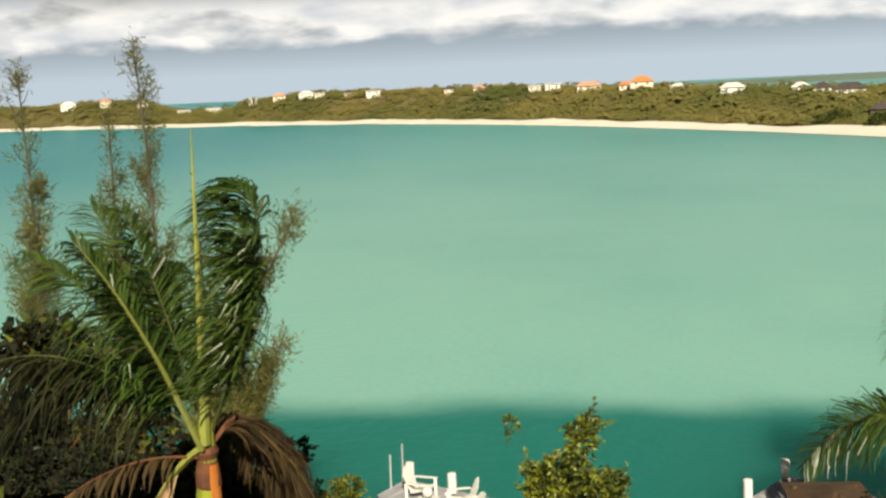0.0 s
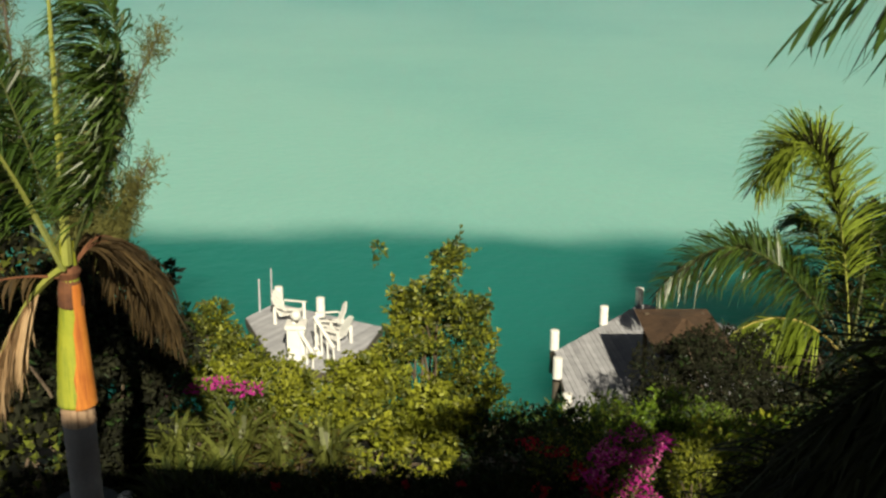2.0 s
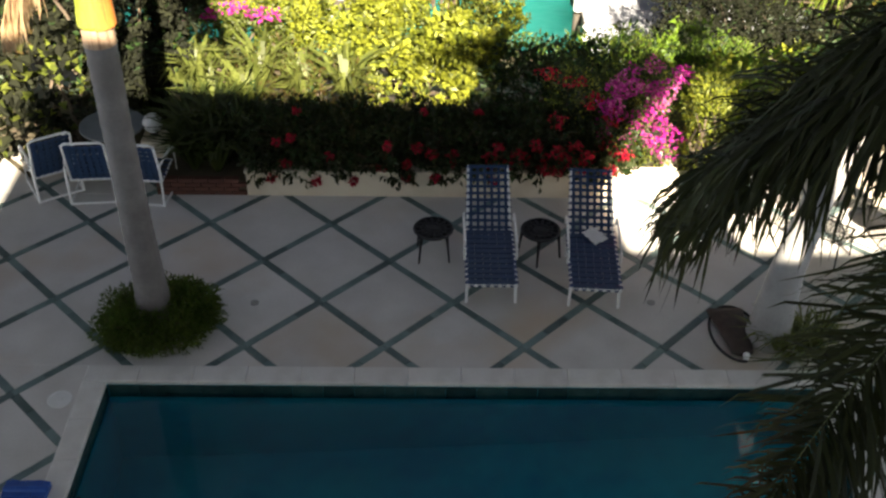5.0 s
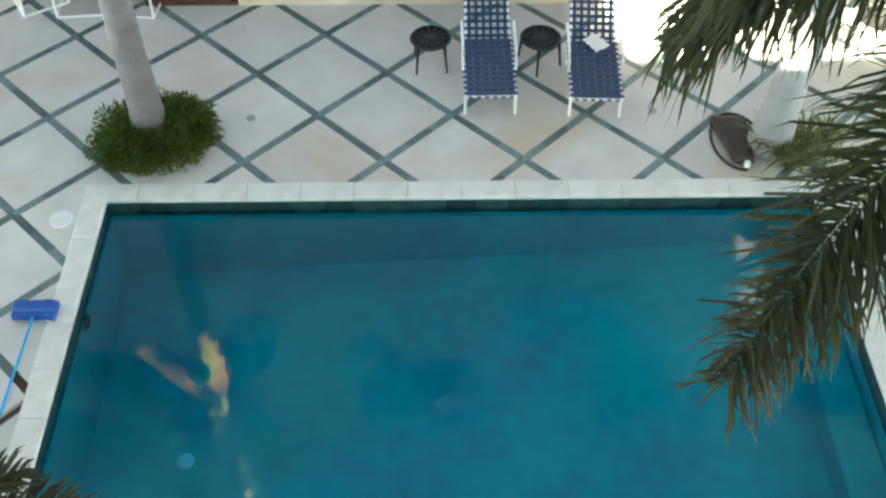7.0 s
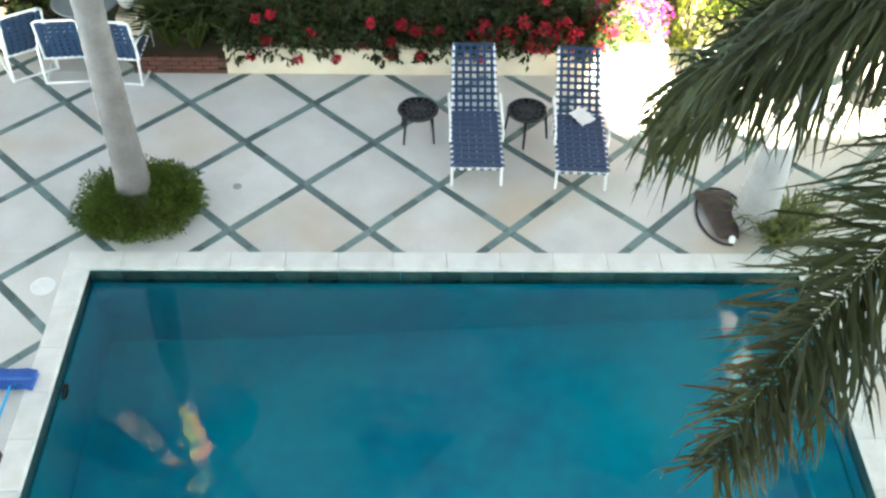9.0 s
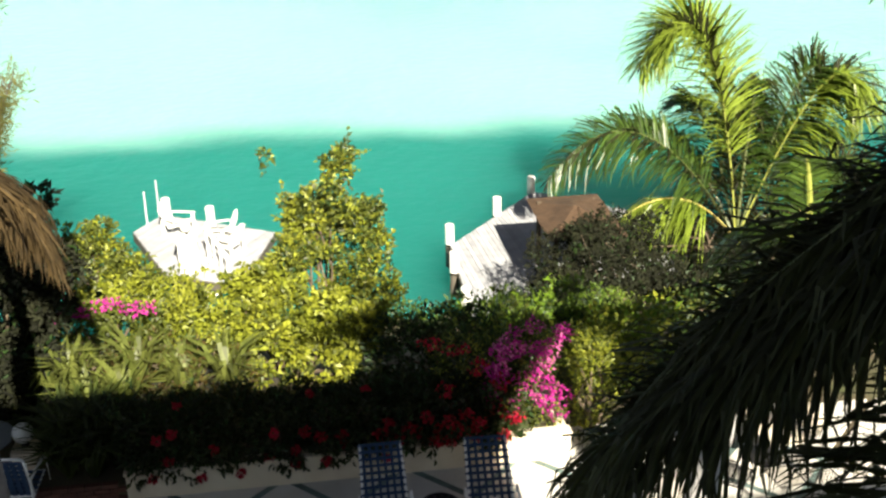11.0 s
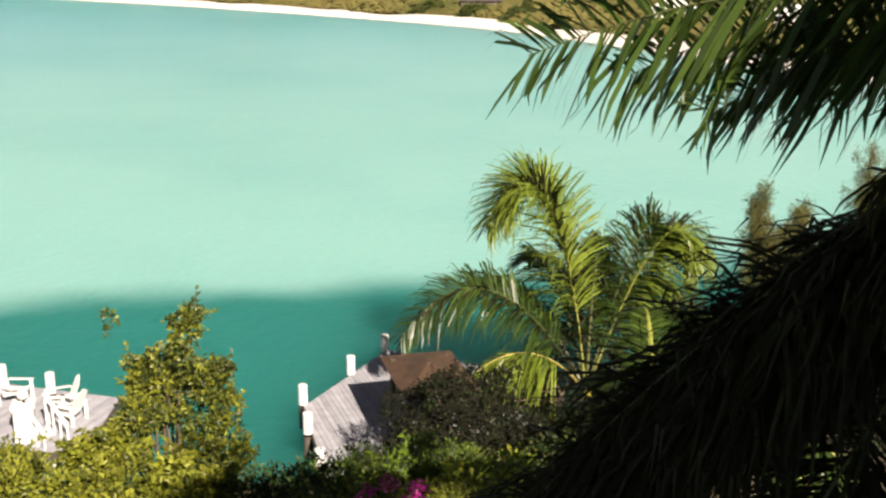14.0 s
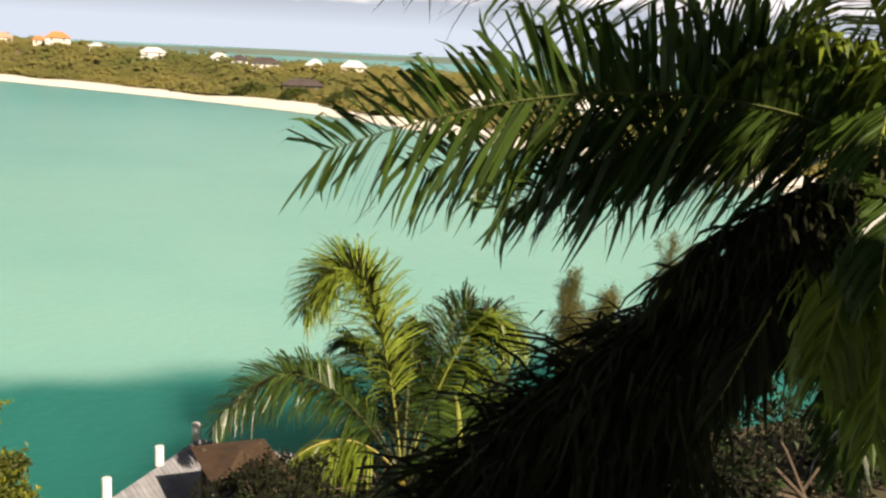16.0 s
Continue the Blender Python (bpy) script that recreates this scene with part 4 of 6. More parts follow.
# low arching fronds, their shade put into a darker leaflet colour
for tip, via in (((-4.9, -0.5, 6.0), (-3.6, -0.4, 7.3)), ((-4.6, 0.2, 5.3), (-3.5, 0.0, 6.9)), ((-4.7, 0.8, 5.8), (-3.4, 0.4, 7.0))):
    frond(palm, base, HEAD, tip, 0.0, 0.85, 130, 0.9, "frond_shaded", "rachis_dark", via=via, stem=0.026, lean=0.8, width=0.026, ragged=0.45, jitter=0.18, full=0.4)
for tip, lift in (((-1.22, 0.5, 4.45), 1.25), ((-1.36, 0.8, 4.4), 1.35), ((-1.5, 1.0, 4.4), 1.3)):
    frond(palm, base, (-2.05, -0.15, 5.45), tip, lift, 0.78, 110, 0.95, "frond_dead", "sheath_brown", "drooping brown dead frond", ragged=0.5, width=0.03)
frond(palm, base, (-2.1, -0.3, 5.5), (-3.05, -0.4, 4.0), 0.5, 0.55, 150, 1.3, "straw", "rachis", "folded tan dead frond hanging down", ragged=0.5, stem=0.075, spread=0.16, bare=0.27, width=0.045)
frond(palm, base, (-2.1, -0.3, 5.5), (-3.0, -0.45, 4.1), 0.5, 0.5, 120, 1.3, "straw", "rachis", "folded tan dead frond hanging down", ragged=0.5, stem=0.05, spread=0.10, bare=0.36, width=0.05)
frond(palm, base, (-2.15, -0.3, 5.4), (-3.6, -0.8, 5.0), 0.4, 0.3, 40, 1.1, "frond_dead", "sheath_brown", "bare reddish old frond", ragged=0.6, stem=0.03)

# the leaning palm at the pool's far corner
base = (5.63, -0.66, 0.0)
palm = thing("palm_tree", base, "leaning palm with pale trunk and dense dark fronds", "palm tree")
HEAD = (6.9, -0.25, 4.1)
part("trunk", trunk_tube([base, (5.64, -0.66, 0.5), (5.7, -0.6, 1.1), (5.88, -0.5, 2.0), (6.3, -0.42, 3.2), HEAD], [0.28, 0.235, 0.2, 0.175, 0.15, 0.11], base), M["palm_bark"], palm, "smooth pale grey trunk", True)
part("crownshaft", trunk_tube([(6.4, -0.4, 3.3), (6.65, -0.32, 3.8), (6.95, -0.22, 4.4)], [0.16, 0.14, 0.07], base, 8), M["shaft_green"], palm, "yellow green crownshaft", True)
for tip, lift, leaflet, hang_down in (
        ((9.0, -2.6, 3.0), 1.5, 0.75, 0.8), ((9.3, -1.2, 2.9), 1.5, 0.75, 0.8), ((9.4, 0.6, 2.9), 1.4, 0.75, 0.8), ((8.4, 2.0, 2.7), 1.4, 0.75, 0.8), ((6.9, 2.2, 2.9), 1.3, 0.75, 0.8), ((8.0, -3.0, 3.1), 1.4, 0.75, 0.8),
        ((8.6, -0.4, 4.6), 1.0, 0.7, 0.7), ((7.4, 1.2, 4.8), 0.9, 0.7, 0.7)):
    frond(palm, base, HEAD, tip, lift, leaflet, 84, hang_down, stem=0.04, width=0.042)

# the palm close by on the house side, whose fronds reach over the view
base = (7.4, -7.6, 0.0)
palm = thing("palm_tree", base, "tall palm close to the house with broad green fronds", "palm tree")
HEAD = (6.55, -6.1, 8.6)
part("trunk", trunk_tube([base, (7.35, -7.5, 2.0), (7.1, -7.1, 5.0), (6.75, -6.5, 7.2), HEAD], [0.28, 0.2, 0.17, 0.15, 0.11], base), M["palm_bark"], palm, "smooth grey trunk", True)
part("crownshaft", trunk_tube([(6.75, -6.5, 7.2), (6.65, -6.3, 8.0), (6.5, -6.05, 8.8)], [0.155, 0.135, 0.07], base, 8), M["shaft_green"], palm, "yellow green crownshaft", True)
# the frond that crosses the view of the bay
for tip, lift, leaflet, roll in (((3.12, -6.15, 8.62), 0.62, 0.8, 1.25), ((3.7, -5.9, 8.5), 0.6, 0.85, 1.2), ((4.2, -5.8, 8.3), 0.6, 0.8, 0.9)):
    frond(palm, base, HEAD, tip, lift, leaflet, 150, 0.22, "frond", "rachis_dark", stem=0.024, width=0.03, roll=-roll, lean=0.62, full=0.45, spread=1.1, ragged=0.45, jitter=0.16)
# a second frond above it, and ones below with shade in their leaflet colour
frond(palm, base, HEAD, (3.75, -5.75, 9.55), 0.0, 0.8, 90, 0.35, "frond", "rachis_dark", via=(5.0, -5.7, 9.75), stem=0.024, width=0.024, roll=-1.0, lean=0.62, full=0.45, spread=1.1, ragged=0.45, jitter=0.16)
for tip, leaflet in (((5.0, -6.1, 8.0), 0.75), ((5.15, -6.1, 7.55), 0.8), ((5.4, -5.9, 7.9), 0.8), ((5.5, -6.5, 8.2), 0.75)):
    frond(palm, base, HEAD, tip, 0.15, leaflet, 130, 0.6, "frond_shaded", "rachis_dark", stem=0.026, width=0.026, roll=-0.5, lean=0.7, full=0.5, ragged=0.5, jitter=0.22)
# lower fronds on the side of the pool, coloured dark to stand for shade
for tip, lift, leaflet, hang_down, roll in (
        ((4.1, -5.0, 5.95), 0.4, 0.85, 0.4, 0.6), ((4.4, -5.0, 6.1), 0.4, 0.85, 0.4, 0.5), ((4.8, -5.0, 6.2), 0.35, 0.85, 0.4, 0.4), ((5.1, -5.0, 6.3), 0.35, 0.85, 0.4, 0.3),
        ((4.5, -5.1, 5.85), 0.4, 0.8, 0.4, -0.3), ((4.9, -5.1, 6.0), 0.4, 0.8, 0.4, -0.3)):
    frond(palm, base, HEAD, tip, lift, leaflet, 112, hang_down, "frond_shaded", "rachis_dark", bare=0.27, stem=0.03, width=0.036, roll=-roll)
# fronds round the head: sun or shade is painted in by leaflet colour
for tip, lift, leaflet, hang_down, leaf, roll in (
        ((5.0, -6.6, 7.5), 0.35, 0.55, 0.6, "frond_shaded", 0.2), ((5.5, -6.9, 7.2), 0.3, 0.5, 0.7, "frond", 0.2), ((5.0, -6.0, 6.9), 0.6, 0.75, 0.6, "frond_shaded", 0.1), ((5.0, -5.5, 6.55), 0.3, 0.7, 0.7, "frond_shaded", 0.1),
        ((5.6, -6.5, 9.5), 0.5, 0.62, 0.6, "frond_sun_yellow", 0.6), ((5.2, -6.3, 9.1), 0.5, 0.6, 0.6, "frond_sun_yellow", 0.6), ((5.9, -6.9, 9.2), 0.5, 0.6, 0.6, "frond_sun_yellow", 0.3), ((5.5, -6.9, 8.7), 0.6, 0.6, 0.7, "frond", 0.2), ((5.12, -7.08, 7.75), 0.4, 0.5, 1.0, "frond_sun_yellow", 0.1), ((5.25, -7.3, 7.5), 0.4, 0.5, 1.0, "frond_sun_yellow", 0.1), ((5.4, -7.1, 8.15), 0.4, 0.5, 1.0, "frond", 0.1), ((6.1, -7.2, 9.9), 0.5, 0.6, 0.5, "frond", 0.3), ((7.6, -5.2, 9.8), 0.6, 0.7, 0.6, "frond", 0.2), ((8.4, -7.4, 8.4), 1.0, 0.7, 0.8, "frond", 0.0)):
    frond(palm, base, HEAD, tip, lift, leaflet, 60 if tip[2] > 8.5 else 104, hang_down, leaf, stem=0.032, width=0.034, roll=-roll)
# the long lower fronds that hang out over the pool, shade in their colour
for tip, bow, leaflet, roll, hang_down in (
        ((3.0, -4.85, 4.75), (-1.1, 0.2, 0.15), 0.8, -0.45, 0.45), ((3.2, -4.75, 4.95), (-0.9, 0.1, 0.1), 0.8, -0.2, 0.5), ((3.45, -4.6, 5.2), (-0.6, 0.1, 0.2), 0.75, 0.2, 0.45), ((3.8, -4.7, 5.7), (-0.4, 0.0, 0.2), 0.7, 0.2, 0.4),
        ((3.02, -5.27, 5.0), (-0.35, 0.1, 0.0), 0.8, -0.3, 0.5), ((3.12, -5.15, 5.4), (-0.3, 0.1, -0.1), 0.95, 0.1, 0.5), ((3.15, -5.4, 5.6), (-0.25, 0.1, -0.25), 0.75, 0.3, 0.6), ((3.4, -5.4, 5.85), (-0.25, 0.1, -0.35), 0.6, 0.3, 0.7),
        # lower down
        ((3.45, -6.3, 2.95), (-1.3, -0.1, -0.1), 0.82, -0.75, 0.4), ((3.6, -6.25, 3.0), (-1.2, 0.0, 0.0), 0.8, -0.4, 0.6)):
    frond(palm, base, HEAD, tip, 0.0, leaflet, 300, hang_down, "frond_shaded", "rachis_dark", bare=0.27, stem=0.019, width=0.026, roll=-roll, bow=bow, lean=0.8, full=0.55, ragged=0.65, jitter=0.32)

# the coconut palm in the garden
base = (13.6, 17.15, land(13.6, 17.15))


def away(q):
    """Takes a point of the crown's plan further out from the house, as far as the palm stands."""
    return tuple(Vector((1.52, -10.43, 9.02)).lerp(Vector(q), 1.2))


palm = thing("palm_tree", base, "young coconut palm with sunlit yellow green fronds", "palm tree")
HEAD = away((11.76, 12.62, -1.35))
part("trunk", trunk_tube([base, (13.65, 17.15, -4.0), away((11.72, 12.62, -1.7))], [0.27, 0.21, 0.17], base, 12), M["bark"], palm, "short rough trunk", True)
part("crownshaft", trunk_tube([away((11.66, 12.61, -2.3)), away((11.72, 12.62, -1.75)), away((11.78, 12.63, -1.2))], [0.26, 0.23, 0.12], base, 8), M["shaft_yellow"], palm, "bright yellow leaf bases", True)
# sunlight and shade are put into the leaflet colours of these fronds
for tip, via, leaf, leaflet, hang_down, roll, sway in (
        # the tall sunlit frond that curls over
        ((9.25, 13.1, 3.0), (11.1, 13.4, 6.0), "frond_sun_yellow", 2.1, 0.38, 0.25, (0.05, 0, 0)), ((9.8, 13.7, 3.3), (11.2, 13.8, 5.6), "frond_sun_yellow", 2.0, 0.35, 0.5, (0.05, 0, 0)),
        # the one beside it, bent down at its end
        ((14.45, 12.2, 1.7), (14.3, 13.4, 4.6), "frond_sun_yellow", 1.7, 0.7, -0.2, (0.15, 0, 0)), ((14.0, 13.2, 2.0), (13.8, 13.8, 4.4), "frond", 1.7, 0.6, -0.4, (0.1, 0, 0)),
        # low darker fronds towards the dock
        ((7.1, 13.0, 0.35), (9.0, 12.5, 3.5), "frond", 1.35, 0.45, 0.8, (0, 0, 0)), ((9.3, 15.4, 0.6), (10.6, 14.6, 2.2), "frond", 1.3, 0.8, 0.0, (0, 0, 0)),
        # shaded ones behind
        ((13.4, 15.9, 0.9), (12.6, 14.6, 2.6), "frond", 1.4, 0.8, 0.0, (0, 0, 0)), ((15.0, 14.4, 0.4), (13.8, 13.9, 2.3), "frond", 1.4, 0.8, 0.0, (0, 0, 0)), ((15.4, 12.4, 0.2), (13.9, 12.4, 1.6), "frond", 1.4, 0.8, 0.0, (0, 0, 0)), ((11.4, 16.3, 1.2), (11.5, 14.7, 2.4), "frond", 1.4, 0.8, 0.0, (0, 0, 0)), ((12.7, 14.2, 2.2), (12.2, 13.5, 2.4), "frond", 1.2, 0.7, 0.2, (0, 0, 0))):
    # a copy in the shade-dark leaflet colour stands behind each frond
    frond(palm, base, HEAD, away(Vector(tip) + Vector((0.1, 0.25, -0.05))), 0.0, leaflet * 1.0, 90, hang_down * 0.6, "frond_shaded", "rachis_dark", via=away(Vector(via) + Vector((0.05, 0.2, -0.1))), stem=0.03, width=0.05, spread=0.9, lean=0.75, full=0.5, ragged=0.5, jitter=0.2, roll=roll - 0.7, sway=sway, bare=0.06)
    frond(palm, base, HEAD, away(tip), 0.0, leaflet * 1.2, 220, hang_down, leaf, "rachis" if leaf == "frond_sun_yellow" else "rachis_dark", via=away(via), stem=0.045, width=0.042, spread=1.0, lean=0.7, full=0.42, ragged=0.45, jitter=0.14, roll=roll, sway=sway, bare=0.16)
frond(palm, base, HEAD, away((8.75, 12.2, -0.35)), 0.0, 2.0, 170, 1.25, "frond_sun_yellow", "rachis_pale", "yellowing frond with long hanging leaflets", via=away((10.2, 12.2, 0.72)), stem=0.07, width=0.045, spread=0.35, ragged=0.6, bare=0.3, jitter=0.2)
frond(palm, base, HEAD, away((13.7, 11.9, -0.45)), 0.0, 0.9, 60, 1.2, "straw", "rachis_pale", "yellowed frond with few leaflets left", via=away((12.9, 11.9, 0.35)), stem=0.05, width=0.035, spread=0.4, ragged=0.7, bare=0.4, jitter=0.2)
part("flower_stalk", tube([Vector(away(q)) - Vector(base) for q in ((11.6, 12.45, -1.75), (11.2, 12.25, -1.5), (10.75, 12.1, -1.75), (10.4, 12.0, -2.6))], [0.05, 0.07, 0.05, 0.02], 7), M["rachis_dead"], palm, "dry pinkish flower stalk")

# a small palm low against the house, whose tips show over the cornice
base = (-2.2, -7.6, 0.0)
palm = thing("palm_tree", base, "small palm beside the house with narrow green fronds", "palm tree")
part("trunk", trunk_tube([base, (-2.15, -7.5, 1.6), (-2.05, -7.35, 2.3)], [0.14, 0.1, 0.08], base, 10), M["palm_bark"], palm, "thin grey trunk", True)
# these fronds take the leaflet colour that holds shade
for tip, lift in (((-0.25, -7.1, 2.05), 0.5), ((-0.5, -7.25, 2.3), 0.5), ((-0.95, -6.85, 2.35), 0.5), ((-1.4, -6.6, 2.45), 0.55), ((-2.6, -6.0, 2.7), 0.7), ((-3.4, -6.6, 2.6), 0.7), ((-0.9, -8.0, 2.6), 0.6)):
    frond(palm, base, (-2.05, -7.35, 2.2), tip, lift, 0.5, 60, 0.3, "frond_shaded", "rachis_dark", stem=0.016, width=0.026, ragged=0.5)

# ---- garden ----
TREE = [(1.8, 7.4, 1.75, 0.62, 0.62, 0.7), (2.0, 7.5, 2.95, 0.2, 0.2, 0.4), (1.85, 7.4, 2.4, 0.38, 0.36, 0.3), (1.35, 7.3, 2.0, 0.32, 0.32, 0.32), (1.2, 7.2, 1.4, 0.52, 0.55, 0.45), (2.5, 7.6, 1.7, 0.36, 0.45, 0.5), (2.35, 6.9, 0.8, 0.6, 0.55, 0.75), (1.2, 7.5, 2.2, 0.26, 0.26, 0.26)]
shrub("central_tree", clumps(TREE, 120, 0.18, 3) + [(0.8, 7.5, 3.2, 0.12, 0.12, 0.14)], 9500, 0.11, [("bush_olive", 2.4), ("bush", 1.7), ("bush_dark", 0.7)], "bushy olive green tree with small rounded leaves", "tree", stems=14, wide=0.6, sprigs=170)
BUSH = [(0.9, 5.9, 0.55, 1.1, 0.8, 0.75), (1.8, 5.9, 0.5, 0.85, 0.7, 0.72), (0.1, 6.1, 0.6, 0.6, 0.6, 0.5), (0.75, 6.6, 1.15, 0.6, 0.5, 0.42), (0.3, 7.0, 0.95, 0.5, 0.45, 0.4), (0.8, 7.0, 1.1, 0.4, 0.4, 0.38)]
shrub("bright_bush", clumps(BUSH, 130, 0.2, 4), 9000, 0.13, [("bush", 3), ("bush_olive", 1.2)], "bright yellow green bush with rounded leaves", "shrub", stems=14, wide=0.65, sprigs=150)
shrub("rounded_shrub", clumps([(-2.75, 9.0, 0.8, 0.8, 0.75, 0.9), (-2.0, 8.8, 0.5, 0.55, 0.55, 0.65)], 46, 0.24, 5) + [(-2.75, 9.0, 0.7, 0.7, 0.6, 0.8), (-2.0, 8.8, 0.4, 0.5, 0.5, 0.6), (-1.2, 8.6, 0.0, 0.7, 0.5, 0.6)], 5200, 0.13, [("bush_olive", 2), ("bush", 1)], "rounded olive green shrub", sprigs=70)
shrub("low_shrub", clumps([(-2.5, 7.0, 0.5, 0.5, 0.4, 0.75), (-1.6, 7.5, 0.65, 0.7, 0.6, 0.5), (-0.6, 7.3, 0.5, 0.7, 0.6, 0.5), (-1.0, 6.8, 0.5, 0.6, 0.5, 0.45)], 46, 0.2, 6), 4000, 0.12, [("bush", 3), ("bush_olive", 1)], "low yellow green shrub", sprigs=70)


def blades(name, spots, count, length, width, mat, label, category="plant", lean=0.55, group=""):
    """Rosettes of long narrow leaves that bend over, one thing for all the rosettes of a clump."""
    x, y = sum(s[0] for s in spots) / len(spots), sum(s[1] for s in spots) / len(spots)
    origin = np.array((x, y, min(s[2] for s in spots)))
    top = thing(name, origin, label, category, group)
    for sx, sy, sz in spots:
        verts, faces = [], []
        for _ in range(count):
            a = rng.uniform(0, 2 * math.pi)
            out = np.array([math.cos(a), math.sin(a), 0])
            tilt = lean * rng.uniform(0.3, 1.5)
            L = length * rng.uniform(0.6, 1.15)
            side = np.array([-out[1], out[0], 0]) * width * 0.5
            p0 = np.array((sx, sy, sz)) - origin + out * 0.03
            p1 = p0 + (out * tilt * 0.5 + np.array([0, 0, 0.62])) * L
            p2 = p0 + (out * tilt * 1.25 + np.array([0, 0, 0.95 - 0.35 * tilt])) * L
            k = len(verts)
            verts += [p0 - side * 0.6, p0 + side * 0.6, p1 - side, p1 + side, p2]
            faces += [(k, k + 1, k + 3, k + 2), (k + 2, k + 3, k + 4)]
        hang("rosette", mesh_of("rosette", verts, faces), M[mat], top)
    return top


def casuarina(x, y, height, lean, spread, seed, dense=1.0, bare=0.3):
    """A feathery she-oak: a thin trunk, rising limbs and hanging needles in loose tufts."""
    base = np.array((x, y, max(land(x, y), WATER - 0.2)))
    top = thing("casuarina_tree", base, "thin casuarina tree with wispy grey green needles", "tree", "casuarina trees by the shore")
    r = np.random.default_rng(seed)
    line = [np.array((lean * u * u + 0.12 * math.sin(5 * u + seed), 0.15 * math.sin(4 * u + 2 * seed), height * u)) for u in np.linspace(0, 1, 9)]
    bm = bmesh.new()
    add_tube(bm, line, [0.06 * (1 - 0.85 * k / 8) + 0.01 for k in range(9)], 6)
    tufts = []
    for k in range(int(38 * dense)):
        u = bare + (1 - bare) * (k + r.random()) / (38 * dense)
        i = min(int(u * 8), 7)
        p = line[i] + (line[i + 1] - line[i]) * (u * 8 - i)
        a = r.uniform(0, 2 * math.pi)
        reach = 1.15 * spread * (1.1 - u) * r.uniform(0.35, 1.1) + 0.12
        q = p + np.array((math.cos(a) * reach, math.sin(a) * reach, reach * r.uniform(1.2, 2.4)))
        add_tube(bm, [p, (p + q) / 2 + np.array((0, 0, -0.08)), q], [0.018, 0.012, 0.005], 4, False)
        for s in np.linspace(0.25, 1.1, 8):
            if r.random() < 1.9 * (1.02 - u) ** 1.3:
                tufts.append(p + (q - p) * s)
    tufts += [line[8] + np.array((0, 0, -0.12 * k)) for k in range(3)]
    part("trunk", bm, M["grey_twig"], top)
    t = np.repeat(np.array(tufts), 55 if spread > 0.5 else 85, 0)
    n = len(t)
    start = t + r.normal(size=(n, 3)) * np.array((0.11, 0.11, 0.15)) * (1.0 if spread > 0.5 else 1.2)
    way = r.normal(size=(n, 3)) * 0.5 + np.array([0, 0, 0.45])
    hang("needles", leaf_mesh("needles", start, way, r.uniform(0.10, 0.26, n), 0.0062, 0.1, 0.2), M["needle"], top)
    return top


for k, (x, y, h, lean, spread, dense, bare) in enumerate((
        (-7.5, 13.8, 14.0, -0.35, 0.85, 1.0, 0.35), (-9.1, 14.5, 12.6, 0.3, 0.8, 1.1, 0.35), (-10.8, 14.0, 13.6, 0.1, 0.8, 1.0, 0.3), (-6.3, 12.8, 9.2, 0.2, 0.8, 1.2, 0.3),
        (-8.3, 13.0, 10.2, 0.2, 0.8, 1.2, 0.3), (-5.6, 12.6, 9.4, 0.5, 0.6, 1.2, 0.4), (-10.0, 12.8, 9.6, -0.2, 0.9, 1.2, 0.3), (-6.87, 12.0, 9.7, 3.0, 0.26, 1.0, 0.45), (-6.1, 11.2, 6.7, 2.0, 0.26, 1.0, 0.5),
        (23.0, 23.0, 5.3, 0.0, 0.7, 1.6, 0.1), (25.2, 24.0, 4.3, 0.2, 0.8, 1.6, 0.1), (29.0, 25.0, 6.3, -0.1, 0.9, 1.6, 0.1), (31.5, 27.0, 5.2, 0.2, 0.9, 1.6, 0.1))):
    casuarina(x, y, h, lean, spread, k + 3, dense, bare)

# most leaves are coloured as in shade, the rest as sunlit olive
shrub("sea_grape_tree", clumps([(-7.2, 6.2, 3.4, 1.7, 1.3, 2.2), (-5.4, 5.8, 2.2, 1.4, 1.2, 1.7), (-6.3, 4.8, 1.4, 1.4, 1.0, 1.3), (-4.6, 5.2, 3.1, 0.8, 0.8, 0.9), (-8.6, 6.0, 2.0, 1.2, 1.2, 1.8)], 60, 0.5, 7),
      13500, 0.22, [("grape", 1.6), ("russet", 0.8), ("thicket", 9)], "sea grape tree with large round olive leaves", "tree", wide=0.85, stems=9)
# one leaf in four is sunlit olive, the others carry shade
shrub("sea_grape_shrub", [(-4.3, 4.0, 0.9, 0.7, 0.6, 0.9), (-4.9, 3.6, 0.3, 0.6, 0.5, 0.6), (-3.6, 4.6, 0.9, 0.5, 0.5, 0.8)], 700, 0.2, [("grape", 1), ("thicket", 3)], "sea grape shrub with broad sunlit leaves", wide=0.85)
# leaf colour holds the shade behind the pool palm
shrub("dark_thicket", clumps([(-3.15, 5.2, 1.2, 0.75, 0.6, 1.5), (-3.6, 5.2, 2.6, 0.75, 0.7, 1.3), (-2.9, 5.6, 2.4, 0.55, 0.6, 1.1), (-3.7, 4.6, 0.9, 0.5, 0.5, 0.9), (-4.3, 4.8, 2.4, 0.6, 0.6, 1.3), (-4.9, 4.4, 2.9, 0.7, 0.5, 1.0), (-5.7, 4.3, 3.0, 0.8, 0.5, 1.2), (-5.4, 4.2, 1.0, 0.5, 0.4, 0.8)], 90, 0.34, 8), 19000, 0.16, [("thicket", 7), ("bush_dark", 0.7)], "dense thicket in shade-darkened green leaves")
